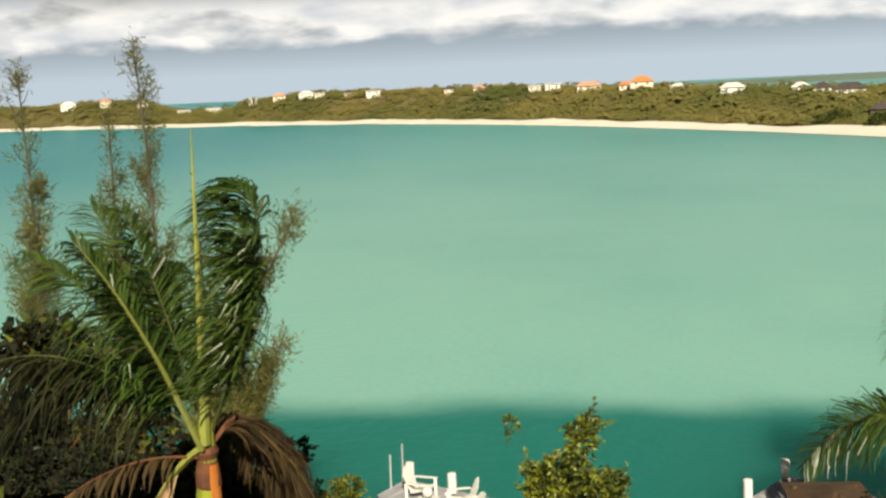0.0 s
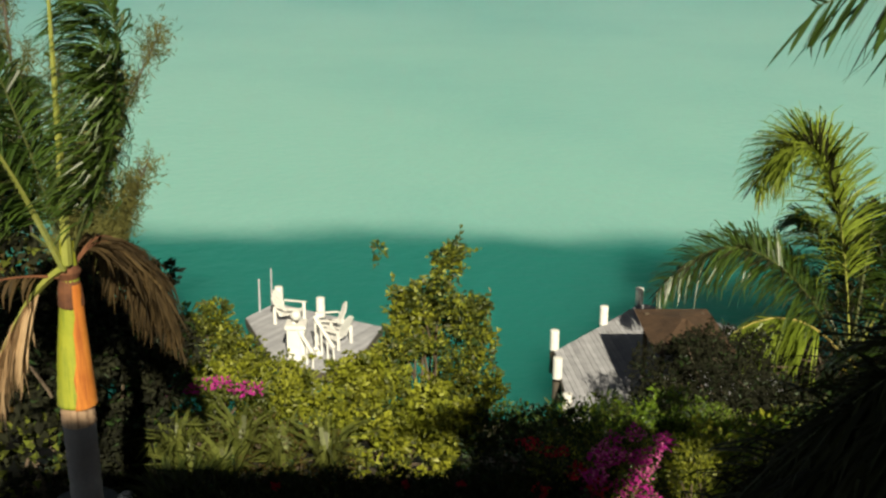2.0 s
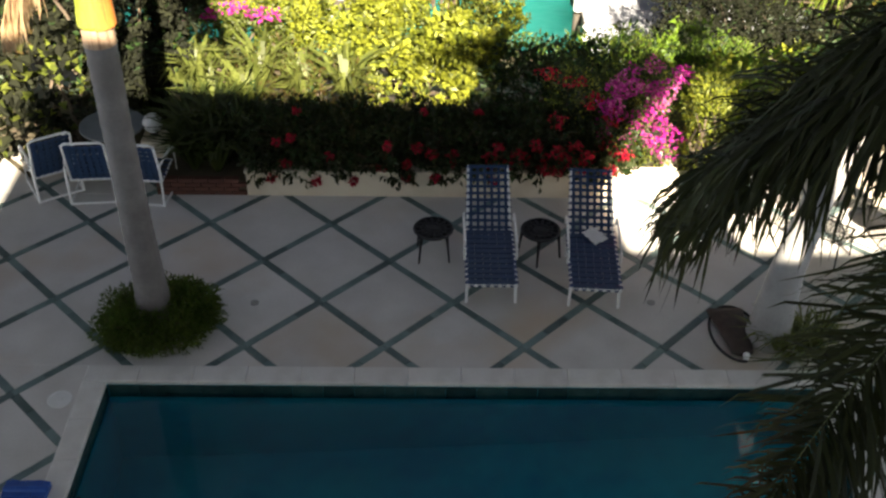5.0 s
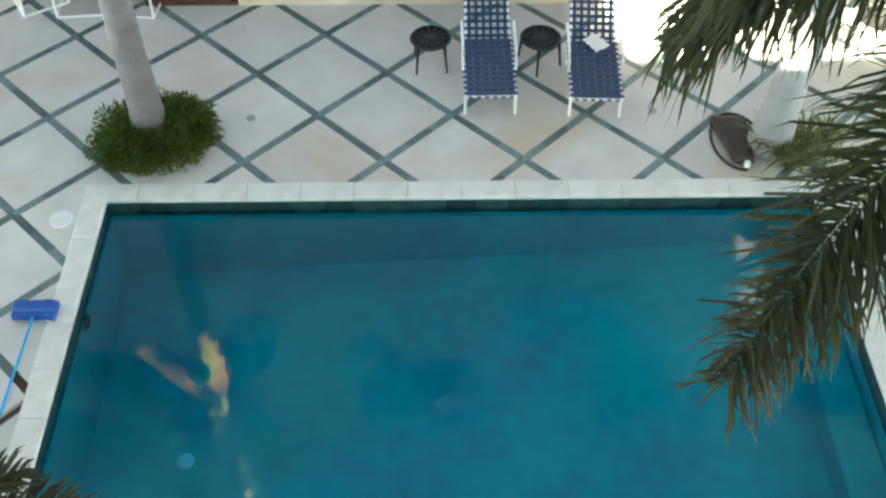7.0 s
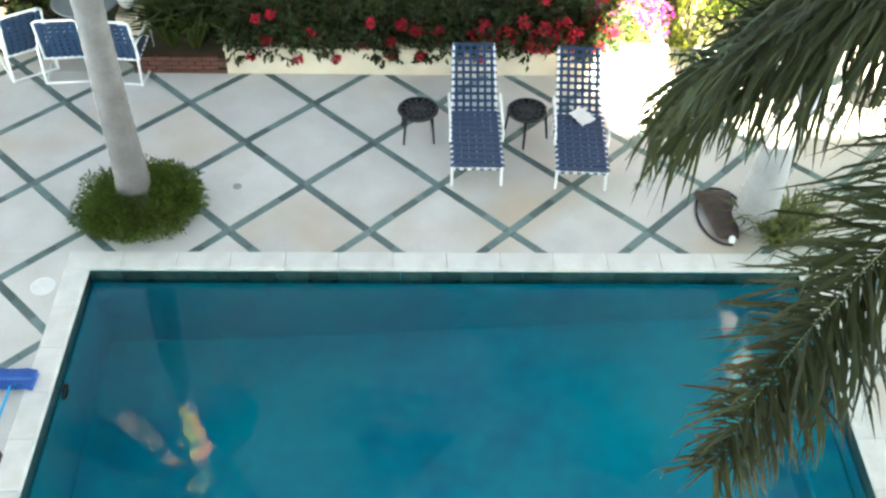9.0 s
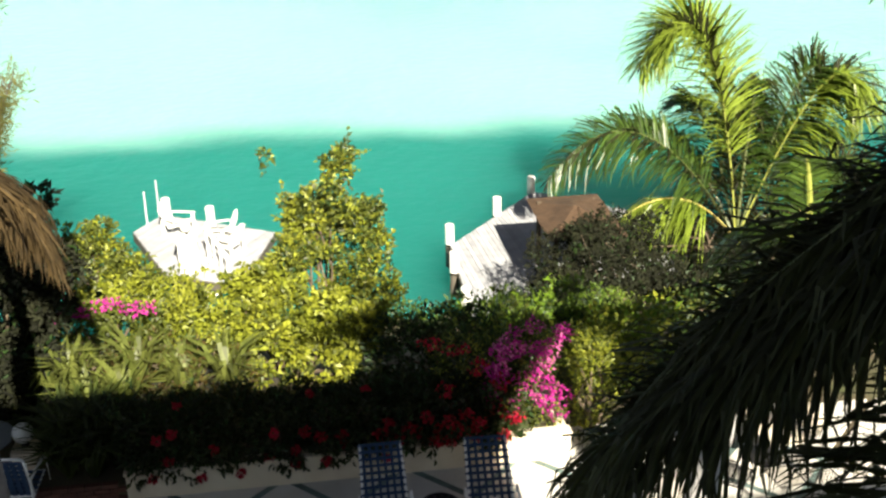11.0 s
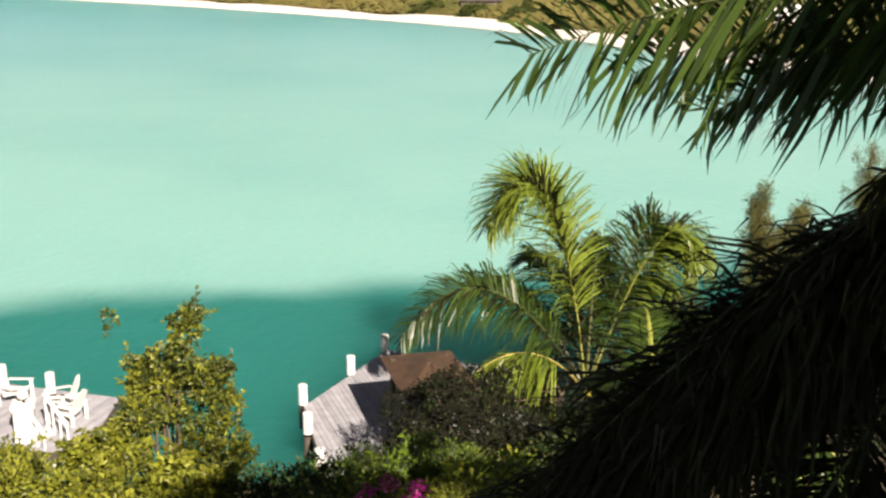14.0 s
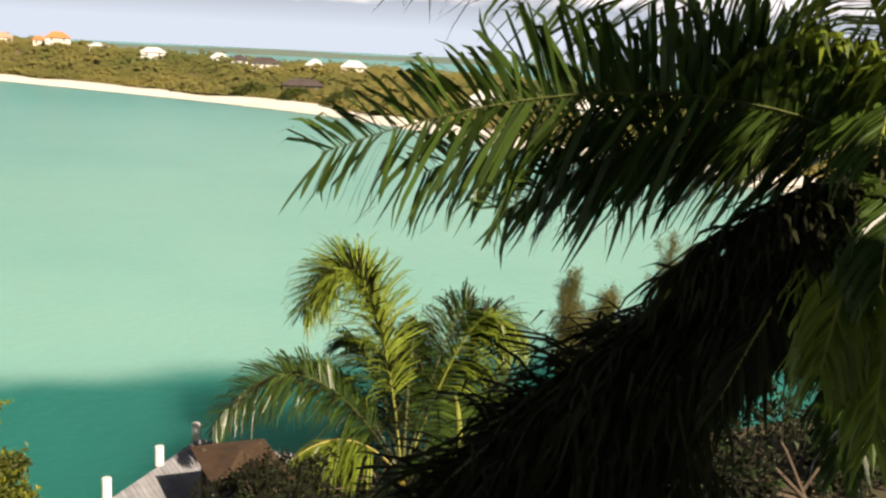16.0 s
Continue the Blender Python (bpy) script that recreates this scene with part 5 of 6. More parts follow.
shrub("bougainvillea_clump", [(-2.6, 6.2, 0.8, 0.6, 0.5, 0.5), (-1.6, 6.1, 0.75, 0.6, 0.5, 0.5)], 1500, 0.11, [("bush_olive", 1)], "bougainvillea with magenta flowers among olive leaves",
      flowers=[("magenta", [(rng.uniform(-2.95, -1.2), rng.uniform(5.7, 6.1), rng.uniform(1.2, 1.42), 0.19, 0.16, 0.06) for k in range(22)], 270, 0.07)])
blades("strap_leaf_plant", [(-2.7 + 0.37 * k + 0.2 * math.sin(k * 3), 4.55 + 0.35 * math.cos(k * 5), 0.35 + 0.2 * math.sin(k * 2)) for k in range(8)], 40, 1.0, 0.075, "strap_leaf", "clump of pale green strap-leaved plants")
shrub("fine_shrub", [(-1.2, 5.0, 0.55, 0.9, 0.6, 0.55), (-0.2, 4.7, 0.5, 0.7, 0.5, 0.5)], 3200, 0.10, [("bush_olive", 1.2), ("russet", 2), ("strap_leaf", 0.6)], "fine-leaved olive and russet shrub", wide=0.3)
blades("spiky_plant", [(-2.05, 3.05, 0.25), (-1.6, 3.1, 0.25), (-2.2, 3.4, 0.3), (-1.4, 3.0, 0.3), (-1.8, 3.3, 0.35), (-1.75, 2.75, 0.2), (-2.1, 2.8, 0.2)], 95, 0.95, 0.055, "hedge_blade", "spiky narrow-leaved plant beside the planter")

# trees above the far beach
for bearing, inland, seed in ((14.9, 26, 21), (17.0, 22, 22), (19.6, 24, 23)):
    along = min((k / 600 for k in range(601)), key=lambda u: abs(math.degrees(math.atan2(shore_point(u).x - EYE.x, shore_point(u).y - EYE.y)) - bearing))
    x, y, z = far_place(along, inland)
    shrub("shore_tree", clumps([(x, y, z + 1.2, 4.2, 2.6, 1.5), (x + 2, y + 3, z + 2.0, 2.6, 2.0, 1.3)], 46, 0.8, seed), 3600, 0.45, [("bush_olive", 3), ("bush_dark", 1)], "spreading olive green tree above the far beach", "tree", stems=6)

# right side of the garden
shrub("garden_thicket", clumps([(9.5, 7.2, -0.3, 1.3, 0.8, 0.9), (11.6, 7.2, -0.2, 1.4, 0.8, 1.0)], 60, 0.32, 12), 5200, 0.15, [("bush_dark", 2), ("bush_olive", 1)], "dark green thicket beyond the terrace corner", stems=9)
# added tree; its shade-dark leaves fill the gap below the near palm's fronds
shrub("garden_tree", clumps([(17.0, 6.2, 1.2, 1.5, 0.8, 2.1), (19.3, 6.2, 1.5, 1.6, 0.8, 2.2), (15.6, 5.6, 0.4, 1.0, 0.7, 1.3), (21.4, 6.4, 1.6, 1.4, 0.8, 2.2)], 90, 0.5, 16), 8000, 0.2, [("thicket", 4), ("bush_dark", 1)], "added tree in shade-dark leaves beside the terrace", "tree", stems=9)
# shade beside the dock is put into the leaf colour
shrub("shore_thicket", clumps([(7.1, 12.7, -1.7, 0.45, 0.35, 0.95), (7.8, 12.7, -1.5, 0.5, 0.4, 0.85), (8.5, 12.8, -1.2, 0.5, 0.4, 0.8), (9.0, 13.2, -1.3, 0.45, 0.4, 0.8), (7.75, 11.5, -1.25, 0.75, 0.6, 1.15), (8.9, 11.6, -2.1, 0.95, 0.6, 0.95), (6.9, 11.2, -1.9, 0.6, 0.5, 0.8), (9.9, 11.4, -2.2, 0.7, 0.6, 0.8)], 90, 0.26, 14), 7000, 0.14, [("thicket", 5), ("bush_dark", 0.5)], "thicket at the shore beside the dock in shade-darkened leaves", stems=10, wide=0.3, sprigs=120)
shrub("dark_shrub", [(3.0, 5.0, 0.4, 0.7, 0.6, 0.75), (3.9, 5.4, 0.3, 0.7, 0.6, 0.7)], 2200, 0.13, [("bush_dark", 2), ("hedge", 1)], "dark green shrub behind the hedge")
shrub("green_shrub", clumps([(4.9, 6.0, 0.2, 0.9, 0.7, 0.7), (6.0, 6.4, 0.1, 0.9, 0.7, 0.75)], 40, 0.24, 9), 3800, 0.13, [("lime", 2), ("bush_olive", 1), ("bush_dark", 1)], "leafy green shrub at the garden edge", wide=0.35, sprigs=60)
shrub("bright_shrub", clumps([(6.1, 4.6, 0.5, 0.8, 0.6, 0.8), (7.0, 5.0, 0.4, 0.7, 0.6, 0.8)], 40, 0.24, 10), 3400, 0.15, [("bush", 2), ("lime", 2), ("bush_olive", 1)], "bright green broad-leaved shrub", sprigs=50)
shrub("yellow_shrub", [(5.45, 3.0, 0.7, 0.36, 0.4, 1.0), (5.6, 3.4, 1.1, 0.35, 0.35, 0.6)], 2200, 0.09, [("bush", 2), ("bush_olive", 1)], "tall fine-leaved yellow green shrub beside the planter", wide=0.35)
# these leaves too are coloured dark to stand for shade
shrub("shore_thicket", clumps([(7.0, 9.8, -1.7, 1.1, 0.8, 0.6), (8.1, 12.5, -1.15, 0.7, 0.5, 0.75), (9.2, 12.5, -2.2, 0.8, 0.5, 0.85), (10.3, 12.3, -2.3, 0.8, 0.5, 0.8), (8.5, 11.0, -1.8, 0.9, 0.8, 0.8), (9.7, 10.8, -1.9, 1.0, 0.9, 0.7), (10.9, 10.6, -1.6, 0.9, 0.8, 0.6), (12.6, 10.4, -0.4, 1.1, 1.0, 1.0), (14.2, 10.4, 0.1, 1.3, 1.0, 1.2)], 120, 0.38, 11), 10500, 0.15, [("thicket", 6), ("bush_dark", 0.5)], "shoreline thicket below the coconut palm in shade-darkened leaves", stems=12)
# added thicket, coloured near black to stand for shade under the palm crown
shrub("mangrove", clumps([(11.2, 16.6, -3.0, 0.8, 0.6, 1.0), (12.4, 17.9, -3.1, 0.9, 0.6, 0.9), (13.8, 18.0, -3.6, 1.0, 0.6, 0.8), (10.4, 15.6, -2.7, 0.6, 0.5, 0.8), (15.2, 17.6, -3.6, 1.0, 0.7, 0.8)], 70, 0.36, 15), 6500, 0.17, [("thicket", 5), ("bush_dark", 0.6)], "thicket in shade-dark leaves added below the coconut palm", stems=10)
shrub("olive_shrub", [(7.3, 8.2, -0.75, 0.6, 0.6, 0.5)], 1000, 0.10, [("lime", 1), ("bush_olive", 1)], "rounded green shrub on the slope", wide=0.35)
blades("feathery_hedge", [(4.6 + 0.32 * k, 7.6 + 0.3 * math.sin(k * 2.3), -0.75) for k in range(9)], 40, 0.9, 0.03, "fern", "row of feathery green garden plants", "hedge", 0.45)
shrub("shore_hedge", [(3.2, 8.8, -1.1, 0.9, 0.6, 0.6), (4.6, 9.4, -1.3, 0.9, 0.6, 0.6)], 2200, 0.12, [("bush_dark", 2), ("fern", 1)], "low dark hedge above the dock")

# ---- planter, hedge and flowers along the terrace ----
planter = thing("planter", (1.85, 2.7, 0), "long cream stucco planter wall along the terrace", "planter")
o = Vector((1.85, 2.7, 0))
part("wall", box(Vector((-1.29, 2.42, -0.05)) - o, Vector((5.0, 2.6, 0.38)) - o, bevel=0.012), M["stucco"], planter)
part("coping", box(Vector((-1.31, 2.40, 0.382)) - o, Vector((5.02, 2.62, 0.43)) - o, bevel=0.012), M["stucco"], planter)
part("end_wall", box(Vector((4.83, 2.6, -0.05)) - o, Vector((5.0, 3.7, 0.38)) - o, bevel=0.012), M["stucco"], planter)
part("earth", box(Vector((-1.29, 2.6, -0.05)) - o, Vector((4.83, 3.7, 0.33)) - o), M["soil"], planter)
HEDGE = [(-1.0 + 0.62 * k, 2.98, 0.72, 0.48, 0.60, 0.42) for k in range(9)] + [(-1.05 + 0.37 * k + 0.1 * math.sin(4 * k), 2.44, 0.52 + 0.03 * math.sin(3 * k), 0.25, 0.08, 0.09 + 0.03 * math.sin(7 * k)) for k in range(15)]
hedge = shrub("flowering_hedge", HEDGE + [(-1.5, 3.2, 0.6, 0.4, 0.4, 0.5)], 17000, 0.10, [("hedge", 3), ("bush_dark", 1)], "dense dark green hedge dotted with red flowers", "hedge", stems=20, sprigs=110,
              flowers=[("red", [(rng.uniform(-1.1, 2.3), 2.37 + rng.uniform(-0.05, 0.1), rng.uniform(0.40, 1.08), rng.uniform(0.03, 0.085), 0.05, rng.uniform(0.03, 0.065)) for k in range(13)]
                        + [(rng.uniform(2.2, 4.2), 2.37 + rng.uniform(-0.05, 0.1), rng.uniform(0.42, 0.95), rng.uniform(0.05, 0.12), 0.06, rng.uniform(0.04, 0.09)) for k in range(22)]
                        + [(-0.9 + 0.62 * k + 0.2 * math.sin(3 * k), 2.37, 0.32 + 0.05 * math.sin(5 * k), 0.045, 0.02, 0.045) for k in range(6)] + [(x, 2.95, 1.12, 0.035, 0.04, 0.03) for x in (-0.55, 1.3, 2.1)], 1500, 0.06)])
at = np.array([(x, 2.385, z) for x, z in [(rng.uniform(-1.1, 4.4), rng.uniform(0.34, 0.46)) for k in range(18)] for _ in range(int(rng.integers(6, 24)))])
at = at + rng.normal(size=at.shape) * np.array([0.07, 0.015, 0.06]) - np.array([0, 0, 0.01])
hang("trailing_leaves", leaf_mesh("trailing_leaves", at - np.array(hedge.location), rng.normal(size=at.shape) + np.array([0, -0.6, -0.9]), 0.11, 0.06), M["hedge"], hedge, "shoots trailing over the wall")
shrub("bougainvillea", [(4.1, 3.2, 0.9, 0.4, 0.45, 0.7), (4.6, 3.2, 1.0, 0.42, 0.45, 0.85), (4.4, 3.5, 1.3, 0.55, 0.4, 0.6), (3.5, 3.3, 1.2, 0.4, 0.35, 0.6), (4.7, 2.85, 0.5, 0.28, 0.25, 0.2)], 4600, 0.075, [("bush_olive", 2), ("bush", 0.8), ("bush_dark", 0.8)], "bougainvillea in full magenta and red bloom", stems=8, sprigs=40,
      flowers=[("magenta", [(rng.uniform(3.85, 4.95), rng.uniform(2.6, 2.95), rng.uniform(0.6, 1.95), rng.uniform(0.09, 0.17), 0.12, rng.uniform(0.08, 0.15)) for k in range(30)], 1150, 0.055),
               ("pink", [(rng.uniform(3.9, 4.95), rng.uniform(2.58, 2.9), rng.uniform(0.75, 1.98), rng.uniform(0.07, 0.14), 0.1, rng.uniform(0.07, 0.12)) for k in range(14)], 260, 0.05),
               ("red", [(3.98, 2.6, 1.25, 0.12, 0.12, 0.12), (3.95, 2.6, 0.78, 0.13, 0.12, 0.15), (3.6, 2.5, 0.56, 0.2, 0.1, 0.09), (3.05, 2.7, 1.9, 0.16, 0.1, 0.07), (3.4, 2.7, 1.75, 0.2, 0.1, 0.1), (3.2, 2.6, 1.2, 0.12, 0.1, 0.1), (3.7, 2.65, 1.5, 0.12, 0.1, 0.12)], 300, 0.055)])
low_wall = thing("brick_step", (-1.95, 2.6, 0), "low reddish brick edging at the end of the planter", "brick edging")
part("core", box((-0.68, -0.13, -0.05), (0.65, 0.6, 0.22)), M["soil"], low_wall)
me_brick = bpy.data.meshes.new("brick")
b = box((-0.105, -0.05, -0.032), (0.105, 0.05, 0.032), bevel=0.006)
b.to_mesh(me_brick)
b.free()
for row in range(4):
    for k in range(6):
        x = -0.56 + 0.222 * k + (0.11 if row % 2 else 0)
        if x < 0.58:
            ob = hang("brick", me_brick, M["brick"], low_wall)
            ob.location = (x, -0.135, -0.01 + 0.072 * row + 0.035)


# ---- furniture ----
def strap(name, length, width, ends, parent, m, wide_end=None):
    """A vinyl strap with white wrapped ends."""
    bm = bmesh.new()
    h = 0.004
    xs = [-length / 2, -length / 2 + ends, length / 2 - ends, length / 2]
    w = [width / 2 * (0.5 if wide_end else 1.0), width / 2, width / 2, width / 2 * (0.5 if wide_end else 1.0)]
    rows = []
    for x, half_w in zip(xs, w):
        drop = -0.012 if abs(x) > length / 2 - ends / 2 else 0
        rows.append([bm.verts.new((x, s * half_w, z + drop)) for s, z in ((-1, -h), (1, -h), (1, h), (-1, h))])
    for i in range(3):
        for k in range(4):
            f = bm.faces.new((rows[i][k], rows[i][(k + 1) % 4], rows[i + 1][(k + 1) % 4], rows[i + 1][k]))
            f.material_index = 1 if i != 1 else 0
    for r in (rows[0], rows[-1][::-1]):
        bm.faces.new(r).material_index = 1
    me = bpy.data.meshes.new(name)
    bmesh.ops.recalc_face_normals(bm, faces=bm.faces)
    bm.to_mesh(me)
    bm.free()
    ob = hang(name, me, [M["strap_blue"], M["strap_blue_end"]], parent)
    ob.matrix_basis = m
    return ob


def chaise():
    """A strap sun lounger with a raised back; the foot end lies at the origin, the head towards +y."""
    top = thing("sun_lounger", (0, 0, 0), "white-framed sun lounger with woven navy and white straps", "lounger", "sun loungers on the terrace")
    W, z, seat, back, rise = 0.31, 0.36, 1.18, 0.98, radians(33)
    r = 0.020
    seat_frame = bmesh.new()
    add_tube(seat_frame, [(-W, seat, z), (-W, 0.0, z), (W, 0.0, z), (W, seat, z), (-W, seat, z)], r, 8)
    seat_rail = part("seat_frame", seat_frame, M["frame"], top)
    hinge = Vector((0, seat - 0.02, z))
    along = Vector((0, math.cos(rise), math.sin(rise)))
    wb = 0.27
    a, b = hinge, hinge + along * back
    back_frame = bmesh.new()
    add_tube(back_frame, [(-W + 0.02, a.y, a.z), (-wb, b.y, b.z), (wb, b.y, b.z), (W - 0.02, a.y, a.z)], r, 8)
    back_rail = part("back_frame", back_frame, M["frame"], top)
    for x, y, tilt in ((-W, 0.16, -0.06), (W, 0.16, -0.06), (-W, seat - 0.1, 0.08), (W, seat - 0.1, 0.08)):
        part("leg", tube([(x, y, z), (x * 1.03, y + tilt, 0.0)], r, 8), M["frame"], top)
    for x in (-W - 0.03, W + 0.03):
        part("armrest", tube([(x, 0.55, z), (x, 0.52, z + 0.2), (x, 0.62, z + 0.24), (x, 1.25, z + 0.24), (x, 1.33, z + 0.08)], 0.017, 8), M["frame"], top)
    n = 6
    for k in range(n):
        x = -W + 0.055 + (2 * W - 0.11) * k / (n - 1)
        strap("seat_strap", seat + 0.06, 0.080, 0.05, seat_rail, pose(x, seat / 2, z + 0.014, 0, 0, 90), True)
        f = wb / W
        mid = (a + b) / 2
        strap("back_strap", back, 0.038, 0.04, back_rail, Matrix.Translation((x * (f + 1) / 2, mid.y, mid.z + 0.014)) @ pose(0, 0, 0, 0, 0, 90) @ Matrix.Rotation(-rise, 4, "Y"))
    for k in range(11):
        strap("cross_strap", 2 * W + 0.062, 0.088, 0.045, seat_rail, pose(0, 0.055 + (seat - 0.11) * k / 10, z + 0.021), True)
    for k in range(10):
        p = a.lerp(b, 0.05 + 0.92 * k / 9)
        half = W - 0.02 + (wb - W + 0.02) * (0.05 + 0.92 * k / 9)
        strap("cross_strap", 2 * half + 0.06, 0.042, 0.04, back_rail, Matrix.Translation((0, p.y, p.z + 0.022)) @ Matrix.Rotation(rise, 4, "X"), True)
    return top


lounger = chaise()
lounger.matrix_basis = pose(2.20, -0.10, 0, 0, 0, 0)
other = copy_thing(lounger, pose(3.52, -0.17, 0, 0, 0, -3))
# white sheet added on the lounger in place of a patch of sun
towel = bmesh.new()
rows = []
for j in range(7):
    rows.append([towel.verts.new((-0.12 + 0.24 * i / 5 + 0.02 * math.sin(3 * j), -0.14 + 0.28 * j / 6, 0.012 + 0.02 * abs(math.sin(2.1 * i + 1.3 * j)))) for i in range(6)])
for a, b in zip(rows, rows[1:]):
    for i in range(5):
        towel.faces.new((a[i], a[i + 1], b[i + 1], b[i]))
sun_patch = part("towel", towel, M["white"], None, "white crumpled sheet standing for a sun patch on a lounger", True)
tagged(sun_patch, category="towel")
sun_patch.matrix_basis = pose(3.62, 0.92, 0.395, 8, 0, 35)


def side_table():
    """A round cast-metal side table with a pierced top on four tapered legs."""
    top = thing("side_table", (0, 0, 0), "round black cast metal side table with pierced top", "table", "side tables beside the loungers")
    rim = lathe([(0.235, 0.415), (0.262, 0.41), (0.275, 0.43), (0.262, 0.445), (0.235, 0.44), (0.235, 0.415)], 28)
    part("rim", rim, M["iron"], top)
    spoke = bpy.data.meshes.new("spoke")
    b = box((0.055, -0.017, 0.426), (0.245, 0.017, 0.438))
    b.to_mesh(spoke)
    b.free()
    for k in range(14):
        hang("spoke", spoke, M["iron"], top).matrix_basis = Matrix.Rotation(math.pi * 2 * k / 14, 4, "Z")
    for r in (0.10, 0.17):
        part("ring", add_tube(bmesh.new(), [(r * math.cos(t), r * math.sin(t), 0.433) for t in np.linspace(0, 2 * math.pi, 25)], 0.012, 5, False), M["iron"], top)
    hub = lathe([(0.03, 0.41), (0.062, 0.42), (0.062, 0.445), (0.03, 0.446)], 18)
    part("hub", hub, M["iron"], top)
    for k in range(4):
        a = math.pi / 2 * k + 0.5
        c, s = math.cos(a), math.sin(a)
        part("leg", tube([(0.24 * c, 0.24 * s, 0.42), (0.262 * c, 0.262 * s, 0.25), (0.29 * c, 0.29 * s, 0.0)], [0.028, 0.018, 0.014], 8), M["iron"], top)
    return top


table = side_table()
table.matrix_basis = pose(1.45, 1.03, 0, 0, 0, 20)
copy_thing(table, pose(2.90, 1.02, 0, 0, 0, 52))


def strap_armchair():
    """A strap armchair; it faces +y."""
    top = thing("strap_armchair", (0, 0, 0), "white-framed patio armchair with navy straps", "chair", "strap armchairs at the patio table")
    W = 0.29
    for x in (-W - 0.03, W + 0.03):
        part("side_frame", tube([(x, -0.36, 0.02), (x, -0.33, 0.62), (x, -0.26, 0.68), (x, 0.22, 0.68), (x, 0.30, 0.60), (x, 0.33, 0.02), (x, -0.36, 0.02)], 0.019, 8), M["frame"], top)
    part("base_rail", tube([(-W - 0.03, -0.36, 0.03), (W + 0.03, -0.36, 0.03)], 0.019, 6), M["frame"], top)
    part("front_rail", tube([(-W - 0.03, 0.31, 0.2), (W + 0.03, 0.31, 0.2)], 0.014, 6), M["frame"], top)
    back_rail = part("back_frame", tube([(-W, -0.22, 0.36), (-W, -0.36, 1.00), (-W + 0.05, -0.375, 1.04), (W - 0.05, -0.375, 1.04), (W, -0.36, 1.00), (W, -0.22, 0.36)], 0.019, 8), M["frame"], top)
    seat_rail = part("seat_frame", tube([(-W, -0.24, 0.36), (-W, 0.26, 0.42), (W, 0.26, 0.42), (W, -0.24, 0.36), (-W, -0.24, 0.36)], 0.018, 8), M["frame"], top)
    for k in range(5):
        strap("seat_strap", 2 * W + 0.03, 0.07, 0.035, seat_rail, pose(0, -0.20 + 0.105 * k, 0.39 + 0.010 * k))
    for k in range(8):
        u = 0.05 + 0.88 * k / 7
        strap("back_strap", 2 * W + 0.03, 0.060, 0.035, back_rail, Matrix.Translation((0, -0.225 - 0.14 * u, 0.36 + 0.64 * u)) @ Matrix.Rotation(radians(102), 4, "X"))
    for k in range(6):
        strap("upright_strap", 0.66, 0.055, 0.03, back_rail, Matrix.Translation((-0.23 + 0.092 * k, -0.305, 0.685)) @ pose(0, 0, 0, 0, 0, 90) @ Matrix.Rotation(radians(78), 4, "Y"))
    return top


seat = strap_armchair()
seat.matrix_basis = pose(-3.50, 2.50, 0, 0, 0, 5)
copy_thing(seat, pose(-2.72, 2.48, 0, 0, 0, -6))
copy_thing(seat, pose(-4.17, 2.62, 0, 0, 0, 32))


def patio_table(place, radius, mat, label, height=0.73):
    top = thing("patio_table", place, label, "table")
    part("tabletop", lathe([(radius - 0.02, height - 0.035), (radius, height - 0.03), (radius, height - 0.008), (radius - 0.015, height)], 36), M[mat], top)
    part("pedestal", lathe([(0.26, 0.0), (0.27, 0.03), (0.09, 0.09), (0.06, 0.4), (0.10, 0.66), (0.30, height - 0.036)], 20), M["iron"], top)
    return top


patio_table((-3.35, 3.2, 0), 0.48, "ledge", "round grey stone patio table among white chairs")
patio_table((7.75, 1.95, 0), 0.75, "stucco", "round cream stone patio table in the sun")


def iron_chair(place, turn):
    """A wrought-iron garden chair with a mesh seat; it faces +y."""
    top = thing("iron_chair", place, "black wrought iron garden chair with mesh seat", "chair", "iron chairs at the stone table", turn=turn)
    for x, y in ((-0.22, -0.22), (0.22, -0.22), (-0.24, 0.24), (0.24, 0.24)):
        part("leg", tube([(x * 0.9, y * 0.9, 0.43), (x * 1.08, y * 1.08, 0.0)], 0.012, 6), M["iron"], top)
    mesh = bmesh.new()
    for k in range(10):
        s = -0.23 + 0.46 * k / 9
        add_tube(mesh, [(s, -0.23, 0.43), (s, 0.24, 0.44)], 0.005, 4)
        add_tube(mesh, [(-0.23, s, 0.435), (0.23, s, 0.435)], 0.005, 4)
    add_tube(mesh, [(-0.24, -0.24, 0.435), (0.24, -0.24, 0.435), (0.24, 0.25, 0.435), (-0.24, 0.25, 0.435), (-0.24, -0.24, 0.435)], 0.012, 6)
    part("seat", mesh, M["iron"], top)
    rest = bmesh.new()
    add_tube(rest, [(-0.23, -0.23, 0.43), (-0.24, -0.30, 0.72), (-0.14, -0.33, 0.88), (0.14, -0.33, 0.88), (0.24, -0.30, 0.72), (0.23, -0.23, 0.43)], 0.012, 6)
    for k in range(7):
        s = -0.18 + 0.06 * k
        add_tube(rest, [(s, -0.24, 0.45), (s, -0.325, 0.85)], 0.005, 4)
    part("backrest", rest, M["iron"], top)
    return top


iron_chair((6.85, 1.05, 0), -40)
iron_chair((8.0, 0.85, 0), 10)

# ---- small things round the pool ----
brush = thing("pool_brush", (-2.81, -3.2, 0.0), "blue pool brush with a light blue pole lying on the coping", "pool brush")
head = bmesh.new()
